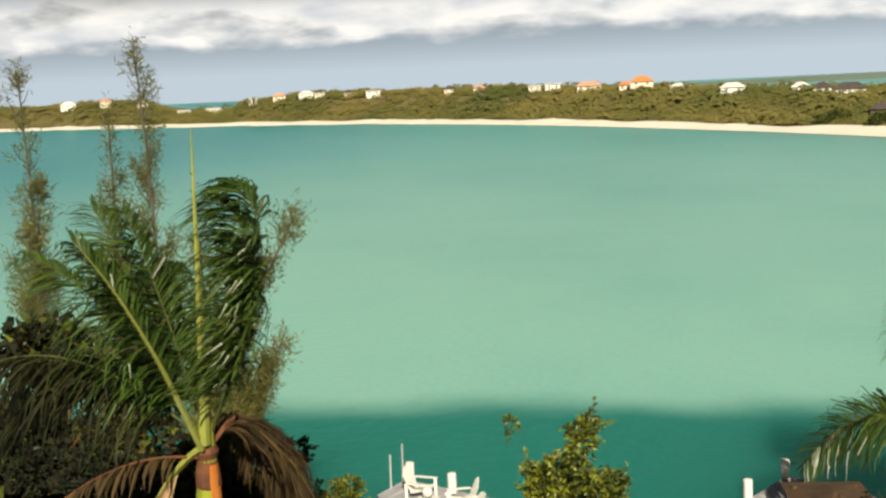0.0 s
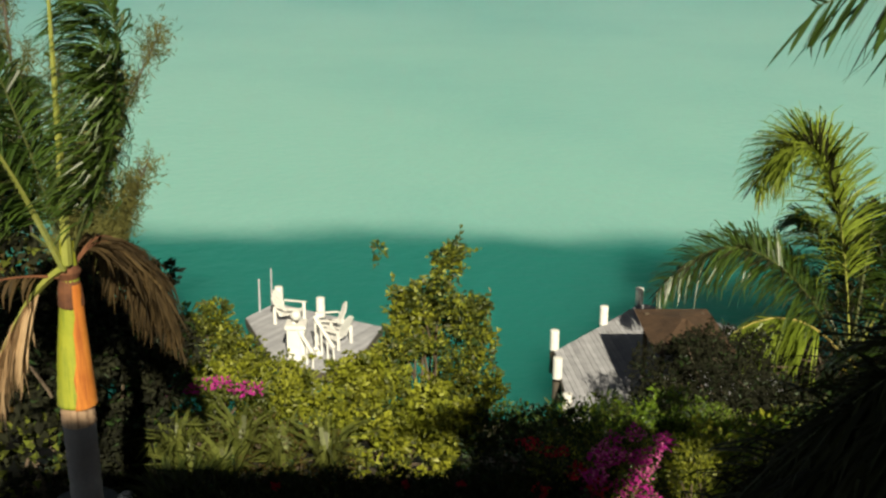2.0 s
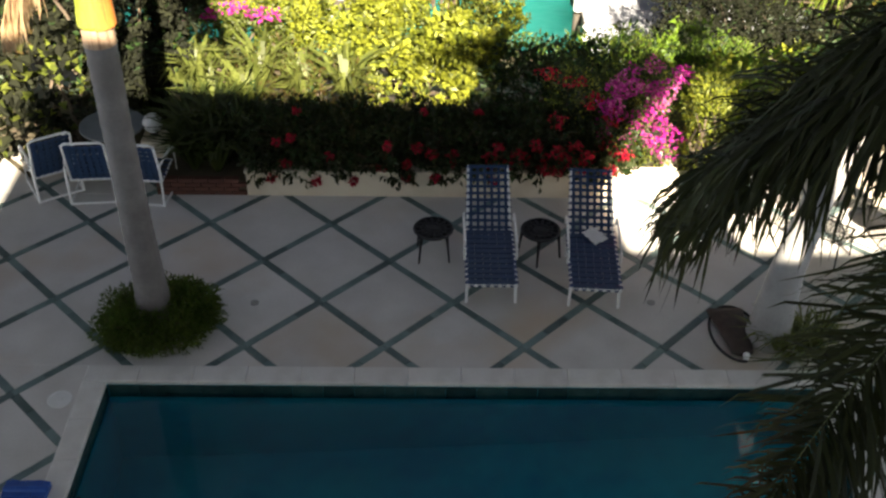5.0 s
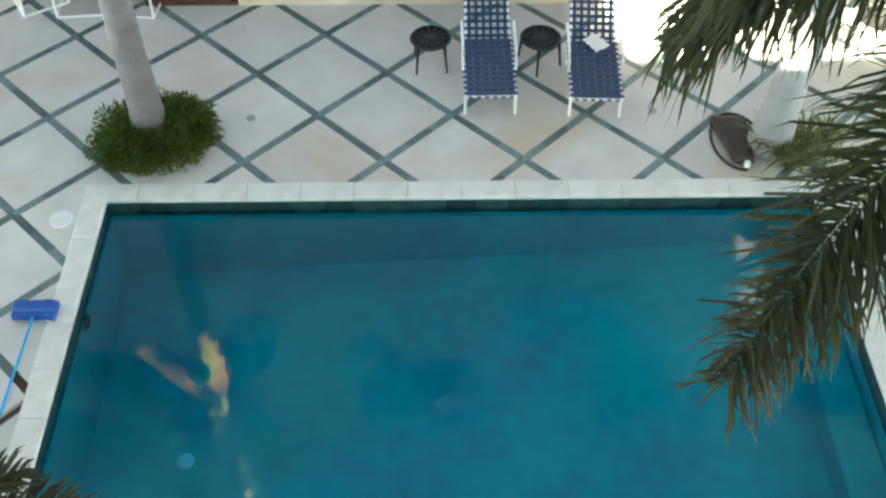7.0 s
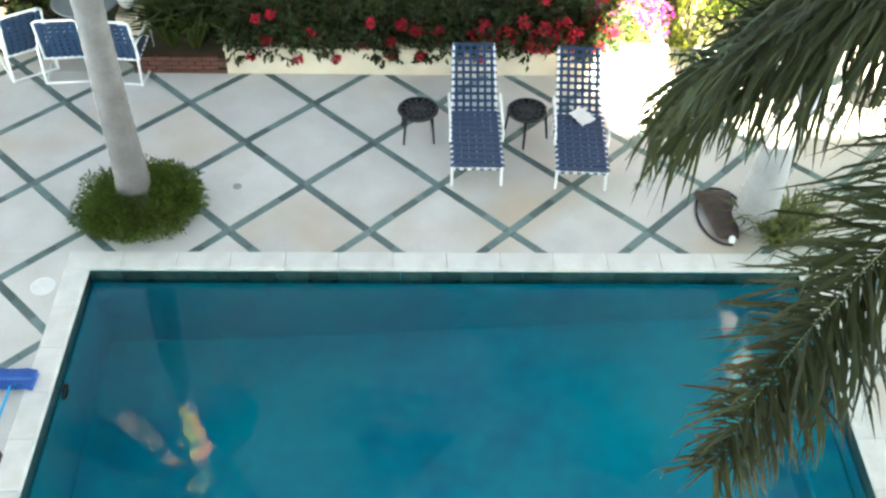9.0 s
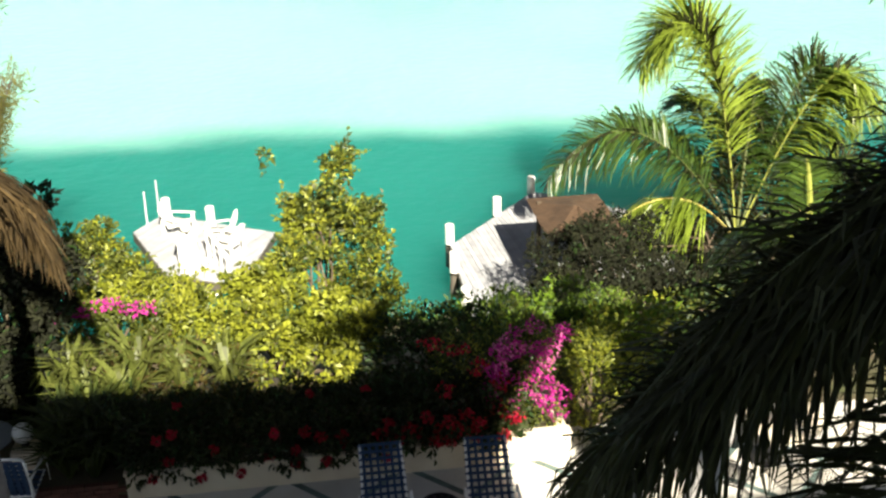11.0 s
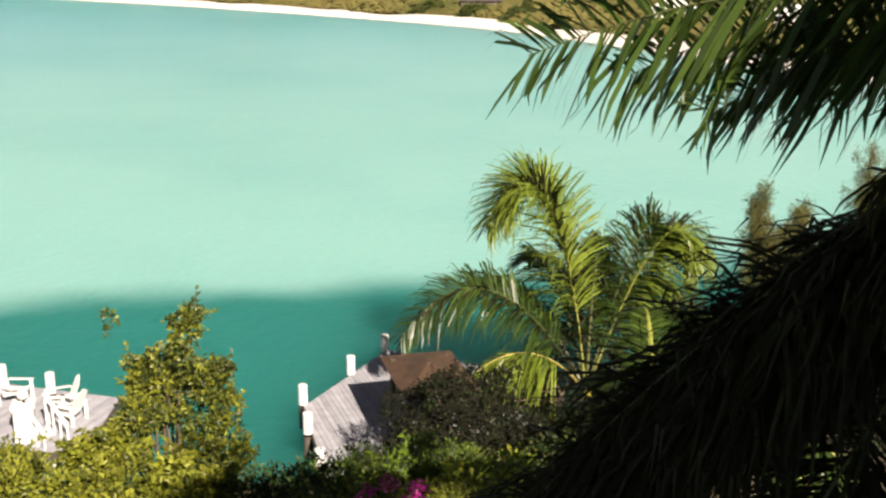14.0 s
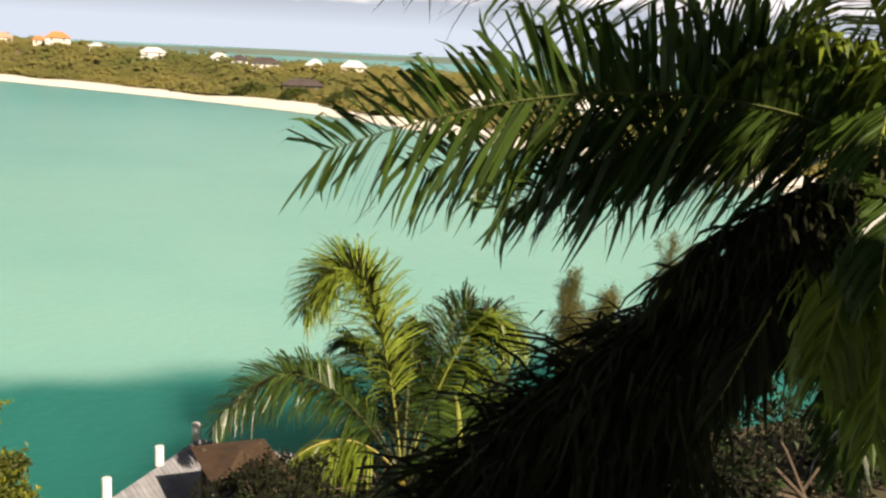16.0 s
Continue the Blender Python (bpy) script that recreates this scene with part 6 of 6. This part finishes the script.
for k in range(12):
    x = -0.21 + 0.42 * k / 11
    add_box(head, (x - 0.018, -0.13, 0.02), (x + 0.018, 0.09, 0.10), Matrix.Rotation(0.06 * math.sin(5 * k), 4, "Z"))
part("bristles", head, M["brush_blue"], brush, "blue bristles")
part("brush_back", lathe([(0.02, -0.24), (0.045, -0.22), (0.05, 0.0), (0.045, 0.22), (0.02, 0.24)], 10, Matrix.Translation((0, -0.02, 0.085)) @ Matrix.Rotation(radians(90), 4, "Y")), M["brush_blue"], brush)
part("pole", tube([(0.0, -0.06, 0.07), (-0.04, -0.9, 0.03), (-0.07, -2.4, 0.02)], 0.016, 8), M["pole_blue"], brush, "light blue telescopic pole")

skimmer = thing("skimmer_lid", (-2.86, -1.82, 0.0), "round white skimmer lid set in the paving", "lid")
part("plate", lathe([(0.14, 0.0), (0.145, 0.012), (0.13, 0.018), (0.125, 0.013), (0.03, 0.013), (0.028, 0.02), (0.004, 0.021)], 28), M["lid"], skimmer)
for place in ((-0.85, -0.05, 0.0), (4.29, 0.02, 0.0)):
    outlet = thing("deck_drain", place, "small round grey deck drain", "drain", "deck drains")
    part("cover", lathe([(0.055, 0.0), (0.055, 0.008), (0.04, 0.010), (0.006, 0.009)], 16), M["grey_stone"], outlet)

bag = thing("canvas_bag", (5.2, -0.55, 0.0), "limp brown canvas bag lying against a palm trunk", "bag")
sack = bmesh.new()
rows = []
for j in range(9):
    v = j / 8
    width = 0.24 - 0.10 * v
    ring = []
    for i in range(12):
        a = 2 * math.pi * i / 12
        ring.append(sack.verts.new((width * math.cos(a) + 0.05 * v, 0.36 - 0.80 * v + 0.02 * math.sin(5 * a + j), max(0.0, 0.055 + 0.055 * math.sin(a) * (1 + 0.4 * math.sin(2.2 * j + 3 * a))))))
    rows.append(ring)
for a, b in zip(rows, rows[1:]):
    for i in range(12):
        sack.faces.new((a[i], a[(i + 1) % 12], b[(i + 1) % 12], b[i]))
sack.faces.new(rows[0][::-1])
sack.faces.new(rows[-1])
part("sack", sack, M["brown"], bag, "", True)
hose = thing("garden_hose", (5.2, -0.55, 0.0), "black garden hose looped round a canvas bag", "hose")
part("tube", tube([(0.32 * math.cos(a) + 0.06, 0.52 * math.sin(a) - 0.03, 0.018) for a in np.linspace(radians(35), radians(275), 26)], 0.018, 7), M["iron"], hose)
part("nozzle", lathe([(0.03, 0.0), (0.04, 0.03), (0.04, 0.09), (0.02, 0.11)], 12, pose(0.08, -0.50, 0.0)), M["white"], hose, "white plastic end cap")

fern_bed = shrub("fern_bed", [(-1.97, -0.52, 0.16, 0.68, 0.60, 0.28), (-2.2, -0.75, 0.2, 0.4, 0.34, 0.26), (-1.65, -0.4, 0.2, 0.4, 0.4, 0.28)], 17000, 0.075, [("fern", 3), ("bush_olive", 1)], "dense fine fern ring round a palm trunk", "fern", wide=0.28, stems=6)
blades("grass_tuft", [(5.95 + 0.16 * math.cos(k * 1.1) * (1 + k % 3), -0.85 + 0.13 * math.sin(k * 1.7) * (1 + k % 2), 0.0) for k in range(9)], 60, 0.42, 0.022, "strap_leaf", "yellow green grass at the foot of a palm", "grass", 0.6)


def globe_pier(place, height, label, side=0.36, paint="stucco"):
    top = thing("globe_pier", place, label, "lamp post", "globe lights on piers")
    if side > 0.4:
        part("cap", box((-side / 2 - 0.05, -side / 2 - 0.05, height - 0.12), (side / 2 + 0.05, side / 2 + 0.05, height), bevel=0.015), M[paint], top)
        part("pier", box((-side / 2, -side / 2, 0), (side / 2, side / 2, height - 0.12), bevel=0.015), M[paint], top)
    else:
        part("pier", box((-side / 2, -side / 2, 0), (side / 2, side / 2, height), bevel=0.015), M[paint], top)
    part("neck", lathe([(0.06, height), (0.06, height + 0.05), (0.045, height + 0.09)], 14), M["iron"], top)
    part("globe", lathe([(0.03, height + 0.08)] + [(0.15 * math.sin(a), height + 0.22 - 0.15 * math.cos(a)) for a in np.linspace(0.3, math.pi - 0.05, 12)], 20), M["lamp_globe"], top, "milky white globe", True)
    return top


globe_pier((-2.76, 3.25, -0.05), 0.55, "cream pier with a white globe lamp by the terrace")


# ---- docks ----
DECK = -3.25


def dock(name, outline, board_angle, label, posts, post_top):
    """A timber dock: boards cut to its outline, a rim beam, dark piles with white sleeves."""
    cx, cy = sum(p[0] for p in outline) / len(outline), sum(p[1] for p in outline) / len(outline)
    top = thing(name, (cx, cy, WATER - 1.0), label, "dock")
    dz = DECK - (WATER - 1.0)
    turn = Matrix.Rotation(-board_angle, 2)
    back = Matrix.Rotation(board_angle, 2)
    local = [tuple(turn @ Vector((x - cx, y - cy))) for x, y in outline]
    lo, hi = min(p[0] for p in local), max(p[0] for p in local)
    x, wide = lo, 0.145
    while x < hi - 0.03:
        strip_poly = clip(clip(local, 0, x + 0.004, True), 0, min(hi, x + wide - 0.004), False)
        if len(strip_poly) >= 3:
            bm = prism([tuple(back @ Vector(p)) for p in strip_poly], dz - 0.035, dz + 0.004 * math.sin(x * 13), 0.004)
            bmesh.ops.recalc_face_normals(bm, faces=bm.faces)
            part("board", bm, M["deck"], top)
        x += wide
    for (ax, ay), (bx, by) in zip(outline, outline[1:] + outline[:1]):
        a, b = Vector((ax - cx, ay - cy, 0)), Vector((bx - cx, by - cy, 0))
        d = b - a
        m = Matrix.Translation(a) @ Matrix.Rotation(math.atan2(d.y, d.x), 4, "Z")
        part("rim_beam", box((0.02, -0.03, dz - 0.27), (d.length - 0.02, 0.03, dz - 0.037), m), M["pile"], top)
    for px_, py_ in posts:
        m = Matrix.Translation((px_ - cx, py_ - cy, 0))
        pile = part("pile", lathe([(0.12, -0.5), (0.125, dz - 0.1), (0.118, post_top - WATER + 1.0 - 0.75)], 14, m), M["pile"], top)
        h = post_top - (WATER - 1.0)
        part("post_sleeve", lathe([(0.135, dz - 0.02), (0.135, h - 0.04), (0.128, h), (0.02, h + 0.02)], 18, m), M["white"], pile, "white post sleeve")
    return top


dock("boat_dock", [(5.35, 13.0), (5.45, 17.95), (7.2, 20.0), (8.75, 21.9), (11.6, 19.4), (11.2, 13.0)], radians(4), "weathered grey timber dock with white-sleeved posts",
     [(5.46, 18.16), (7.22, 20.1), (8.65, 21.75), (5.30, 16.17), (5.26, 13.9)], -2.68)
dock("left_dock", [(-3.85, 20.7), (-3.1, 22.0), (0.4, 19.9), (-0.5, 16.3), (-2.6, 17.4)], radians(-31), "weathered grey timber dock with white chairs", [(-2.90, 21.45), (-1.50, 20.45)], -2.5)

# a thatched shelter on the boat dock, half hidden by palms
shelter = thing("dock_shelter", (8.4, 15.2, DECK), "brown thatched shelter standing on the dock", "shelter")
for x, y in ((-0.75, -1.0), (0.75, -1.0), (-0.75, 1.0), (0.75, 1.0)):
    part("post", tube([(x, y, 0), (x, y, 1.85)], 0.07, 8), M["bark"], shelter)
thatch = bmesh.new()
rings = []
for k in range(5):
    s = 1 - k / 4 * 0.93
    z = 1.75 + 0.3 * k / 4
    rings.append([thatch.verts.new((1.0 * s * cx_, 1.5 * s * cy_, z + 0.03 * math.sin(9 * cx_ + 5 * cy_ + k))) for cx_, cy_ in ((-1, -1), (0, -1.02), (1, -1), (1.02, 0), (1, 1), (0, 1.02), (-1, 1), (-1.02, 0))])
for a, b in zip(rings, rings[1:]):
    for i in range(8):
        thatch.faces.new((a[i], a[(i + 1) % 8], b[(i + 1) % 8], b[i]))
thatch.faces.new(rings[-1])
thatch.faces.new(rings[0][::-1])
part("thatch", thatch, M["thatch"], shelter, "dry brown thatch")


def adirondack(place, turn):
    """A slatted white garden chair with a fan back; it faces +y."""
    top = thing("adirondack_chair", place, "white slatted wooden garden chair on the dock", "chair", "white chairs on the dock", turn=turn)
    for k in range(6):
        y = 0.30 - 0.105 * k
        part("seat_slat", box((-0.27, y - 0.045, 0), (0.27, y + 0.045, 0.02), pose(0, 0, 0.37 - 0.025 * k)), M["white"], top)
    for k in range(5):
        x = -0.22 + 0.11 * k
        h = 0.80 - 0.05 * abs(k - 2) ** 1.5
        part("back_slat", box((-0.048, -0.012, 0), (0.048, 0.012, h), pose(x, -0.24, 0.24, 22, 2.5 * (k - 2), 0)), M["white"], top)
    for x in (-0.33, 0.33):
        part("armrest", box((x - 0.06, -0.32, 0.55), (x + 0.06, 0.40, 0.575), bevel=0.008), M["white"], top)
        part("front_leg", box((x - 0.02, 0.28, 0.0), (x + 0.02, 0.37, 0.55)), M["white"], top)
        part("back_leg", box((x - 0.02, -0.42, 0.0), (x + 0.02, -0.33, 0.55)), M["white"], top)
    return top


adirondack((-2.42, 20.35, DECK + 0.005), -105)
adirondack((-1.15, 19.35, DECK + 0.005), 100)
adirondack((-0.95, 18.55, DECK + 0.005), 60)
for x, y, h in ((-3.49, 21.2, 1.2), (-3.17, 21.7, 1.38)):
    mast = thing("boat_pole", (x, y, DECK - 0.1), "thin grey mooring pole beside the dock", "pole", "mooring poles")
    part("shaft", tube([(0, 0, 0), (0.02, 0, h)], [0.035, 0.028], 8), M["deck"], mast)

globe_pier((-1.93, 17.6, DECK - 0.1), 1.16, "white pier with a white globe lamp at the dock steps", 0.5, "white")
stairs = thing("dock_steps", (-1.45, 17.45, DECK - 0.55), "white railed steps leading up to the dock", "steps", turn=-143)
for k in range(4):
    part("tread", box((-0.32, -0.42 + 0.25 * k, 0.50 - 0.16 * k), (0.32, -0.15 + 0.25 * k, 0.55 - 0.16 * k)), M["white"], stairs)
for x in (-0.34, 0.34):
    rail = part("handrail", tube([(x, -0.45, 1.62), (x, 0.55, 0.98)], 0.055, 8), M["white"], stairs)
    part("stringer", tube([(x, -0.45, 0.66), (x, 0.6, -0.02)], 0.07, 8), M["white"], stairs)
    for k in range(4):
        y = -0.42 + 0.31 * k
        part("baluster", tube([(x, y, 0.62 - 0.64 * (y + 0.45)), (x, y, 1.60 - 0.64 * (y + 0.45))], 0.03, 6), M["white"], rail)


# ---- houses across the bay ----
def far_house(bearing, distance, width, depth, height, roof, wall="far_wall", base_z=None, storeys=1, roof_rise=0.35, label="", turn=0.0, flat=False):
    a = radians(bearing)
    shore = min((shore_point(k / 600) for k in range(601)), key=lambda p: abs(math.degrees(math.atan2(p.x - EYE.x, p.y - EYE.y)) - bearing))
    r0 = (shore - EYE).length
    inland = 85 if distance > 300 else 45
    distance, base_z = r0 + inland, far_height(bearing, r0, inland)
    x, y = EYE.x + distance * math.sin(a), EYE.y + distance * math.cos(a)
    width, depth, height, base_z = width * 0.8, depth * 0.8, height * 0.75, base_z + 0.3
    top = thing("seaside_house", (x, y, base_z), label, "house", "houses across the bay", turn=-bearing + turn)
    wall_part = part("wall", box((-width / 2, -depth / 2, -1.5), (width / 2, depth / 2, height)), M[wall], top)
    bm = bmesh.new()
    e = 0.5
    low = [bm.verts.new((sx * (width / 2 + e), sy * (depth / 2 + e), height)) for sx, sy in ((-1, -1), (1, -1), (1, 1), (-1, 1))]
    rise = 0.25 if flat else roof_rise * depth
    inset = 0.02 if flat else max(0.3, width / 2 - depth / 2 + 0.5)
    if flat:
        high = [bm.verts.new((v.co.x, v.co.y, height + rise)) for v in low]
        for i in range(4):
            bm.faces.new((low[i], low[(i + 1) % 4], high[(i + 1) % 4], high[i]))
        bm.faces.new(high)
    else:
        p, q = bm.verts.new((-inset, 0, height + rise)), bm.verts.new((inset, 0, height + rise))
        bm.faces.new((low[0], low[1], q, p))
        bm.faces.new((low[1], low[2], q))
        bm.faces.new((low[2], low[3], p, q))
        bm.faces.new((low[3], low[0], p))
    bm.faces.new(low[::-1])
    part("roof", bm, M[roof], top)
    n = max(2, int(width / 2.6))
    for s in range(storeys):
        for k in range(n):
            wx = -width / 2 + width * (k + 0.5) / n
            wz = (s + 0.28) * height / storeys
            part("window", box((wx - 0.36, -depth / 2 - 0.06, wz), (wx + 0.36, -depth / 2 + 0.02, wz + 0.5 * height / storeys)), M["far_glass"], wall_part)
    return top


for args in (
        dict(bearing=5.45, distance=425, width=9.5, depth=7, height=3.9, roof="roof_orange", base_z=3.6, storeys=2, label="two-storey cream house with bright orange tile roof"),
        dict(bearing=4.6, distance=430, width=5, depth=5, height=2.4, roof="roof_orange", base_z=3.4, label="small cream house with orange roof"),
        dict(bearing=2.75, distance=430, width=11, depth=6, height=2.2, roof="roof_pink", base_z=4.6, label="long pink-roofed house in the scrub"),
        dict(bearing=0.85, distance=430, width=7, depth=6, height=3.3, roof="roof_white", wall="white", base_z=4.4, flat=True, label="white flat-roofed house above the scrub"),
        dict(bearing=-0.1, distance=425, width=6, depth=5, height=2.4, roof="roof_white", base_z=3.8, flat=True, label="low cream house with a flat roof"),
        dict(bearing=-12.1, distance=470, width=9, depth=6, height=2.6, roof="roof_white", wall="white", base_z=3.6, storeys=2, roof_rise=0.25, label="white house with a pale hipped roof on the ridge"),
        dict(bearing=-11.4, distance=470, width=6, depth=5, height=2.2, roof="roof_white", wall="far_wall", base_z=3.6, flat=True, label="low cream annexe on the ridge"),
        dict(bearing=-9.9, distance=470, width=5, depth=5, height=2.0, roof="roof_brown", wall="far_wall", base_z=3.6, label="small cottage with a dark roof on the ridge"),
        dict(bearing=-4.6, distance=470, width=5, depth=5, height=1.9, roof="roof_brown", wall="far_wall", base_z=3.6, label="small cream cottage in the scrub"),
        dict(bearing=-3.0, distance=470, width=6, depth=5, height=1.9, roof="roof_pink", wall="far_wall", base_z=3.6, label="low cream house with faded roof in the scrub"),
        dict(bearing=-18.4, distance=500, width=9, depth=5, height=2.0, roof="roof_white", wall="far_wall", flat=True, label="long cream beach house on the far point"),
        dict(bearing=-16.9, distance=500, width=11, depth=5, height=1.9, roof="roof_white", wall="far_wall", roof_rise=0.2, label="long cream beach house among scrub"),
        dict(bearing=-13.5, distance=465, width=8, depth=6, height=2.6, roof="roof_pink", base_z=3.2, label="cream house with a faded pink roof"),
        dict(bearing=-14.9, distance=480, width=6, depth=5, height=2.6, roof="roof_white", wall="white", base_z=5.0, flat=True, label="small white house on the ridge"),
        dict(bearing=-8.6, distance=470, width=8, depth=5, height=2.2, roof="roof_white", wall="white", base_z=6.6, flat=True, label="low white house on the skyline"),
        dict(bearing=7.4, distance=430, width=8, depth=6, height=2.2, roof="roof_white", wall="white", base_z=3.0, roof_rise=0.2, label="white house with a pale roof near the point"),
        dict(bearing=10.0, distance=440, width=9, depth=6, height=2.0, roof="roof_white", wall="white", base_z=2.6, roof_rise=0.3, label="low white house with a rounded pale roof"),
        dict(bearing=13.3, distance=370, width=6, depth=5, height=2.4, roof="roof_white", wall="white", base_z=1.9, label="white cottage near the beach"),
        dict(bearing=14.3, distance=365, width=6, depth=5, height=2.3, roof="roof_brown", wall="white", base_z=2.0, label="white cottage with a dark roof"),
        dict(bearing=15.6, distance=365, width=10, depth=6, height=2.1, roof="roof_brown", wall="white", base_z=2.0, label="long white house with a dark roof"),
        dict(bearing=17.6, distance=250, width=12, depth=7, height=1.8, roof="roof_brown", wall="bark", base_z=0.6, roof_rise=0.28, label="long low house with a dark brown roof"),
        dict(bearing=20.2, distance=330, width=8, depth=6, height=2.8, roof="roof_white", wall="far_wall", base_z=2.6, storeys=2, label="white two-storey house behind the trees"),
        dict(bearing=18.2, distance=340, width=6, depth=6, height=2.6, roof="roof_white", base_z=3.4, label="cream house with a pale roof"),
        dict(bearing=-24.0, distance=590, width=11, depth=7, height=3.0, roof="roof_white", wall="white", base_z=4.2, storeys=2, label="white house on the far headland"),
        dict(bearing=-22.2, distance=590, width=8, depth=6, height=3.4, roof="roof_pink", base_z=4.2, storeys=2, label="cream house with pink roof on the headland"),
        dict(bearing=-20.4, distance=580, width=7, depth=6, height=2.8, roof="roof_white", base_z=3.2, label="cream house near the far beach"),
        dict(bearing=27.5, distance=300, width=10, depth=6, height=2.6, roof="roof_white", wall="white", base_z=0.5, storeys=2, label="white house half hidden by palm fronds"),
        dict(bearing=33.0, distance=290, width=9, depth=6, height=2.6, roof="roof_white", wall="white", base_z=0.5, storeys=2, label="white house beyond the near beach")):
    far_house(**args)


# ---- paving, coping and tiles ----
side = HALF * math.sqrt(2) / 2 - JOINT / 2
across = side * math.sqrt(2)
for j in range(-9, 5):
    for i in range(-9, 14):
        if (i + j) % 2:
            cx, cy = i * HALF, j * HALF
            poly = [(cx + across, cy), (cx, cy + across), (cx - across, cy), (cx, cy - across)]
            for piece in cut_terrace(poly):
                bm = prism(piece, -0.05, 0.0, 0.008)
                bmesh.ops.recalc_face_normals(bm, faces=bm.faces)
                part("slab", bm, M["slab"], terrace)
unit_side = HALF * math.sqrt(2)
share = 3
for j in range(-9, 5):
    for i in range(-9, 14):
        if (i + j) % 2 == 0:
            for hand in (-1, 1):
                d = Vector((hand, 1)).normalized()
                n = Vector((-d.y, d.x))
                for k in range(share):
                    half_len = unit_side / share / 2 - 0.003
                    c = Vector((i * HALF, j * HALF)) + d * unit_side * (k + 0.5) / share
                    trim = (JOINT / 2 + 0.002) if (hand == -1 and k == 0) else 0.0
                    trim2 = (JOINT / 2 + 0.002) if (hand == -1 and k == share - 1) else 0.0
                    a, b = c - d * (half_len - trim), c + d * (half_len - trim2)
                    w = n * (JOINT / 2 - 0.003)
                    poly = [tuple(a + w), tuple(a - w), tuple(b - w), tuple(b + w)]
                    for piece in cut_terrace(poly):
                        if not (-4.8 < c.x < 8.6 and -4.0 < c.y < 3.0):
                            continue
                        bm = prism(piece, -0.05, -0.003, 0.003)
                        bmesh.ops.recalc_face_normals(bm, faces=bm.faces)
                        part("slate_strip", bm, M["slate"], terrace)


def run_of_stones(name, x_from, x_to, y_lo, y_hi, z_lo, z_hi, length, mat, parent, along="x", gap=0.002):
    """A row of stones along x or y, from one mesh."""
    n = max(1, round((x_to - x_from) / length))
    step = (x_to - x_from) / n
    lo, hi = (-step / 2 + gap / 2, y_lo, z_lo), (step / 2 - gap / 2, y_hi, z_hi)
    if along == "y":
        lo, hi = (y_lo, -step / 2 + gap / 2, z_lo), (y_hi, step / 2 - gap / 2, z_hi)
    bm = box(lo, hi, bevel=min(0.012, (z_hi - z_lo) / 4, (y_hi - y_lo) / 4))
    me = bpy.data.meshes.new(name)
    bm.to_mesh(me)
    bm.free()
    for k in range(n):
        ob = hang(name, me, M[mat], parent)
        c = x_from + step * (k + 0.5)
        ob.location = (c, 0, 0) if along == "x" else (0, c, 0)


run_of_stones("coping_stone", x0 - COPING, x1 + COPING, y1 - 0.01, y1 + COPING, -0.045, 0.018, 0.62, "coping", pool)
run_of_stones("coping_stone", x0 - COPING, x1 + COPING, y0 - COPING, y0 + 0.01, -0.045, 0.018, 0.62, "coping", pool)
run_of_stones("coping_stone", y0 + 0.012, y1 - 0.012, x0 - COPING, x0 + 0.01, -0.045, 0.018, 0.62, "coping", pool, "y")
run_of_stones("coping_stone", y0 + 0.012, y1 - 0.012, x1 - 0.01, x1 + COPING, -0.045, 0.018, 0.62, "coping", pool, "y")
run_of_stones("waterline_tile", x0 + 0.012, x1 - 0.012, y1 - 0.012, y1 - 0.001, -0.29, -0.047, 0.36, "pool_tile", pool)
run_of_stones("waterline_tile", y0 + 0.012, y1 - 0.012, x0 + 0.001, x0 + 0.012, -0.29, -0.047, 0.36, "pool_tile", pool, "y")
run_of_stones("waterline_tile", y0 + 0.012, y1 - 0.012, x1 - 0.012, x1 - 0.001, -0.29, -0.047, 0.36, "pool_tile", pool, "y")
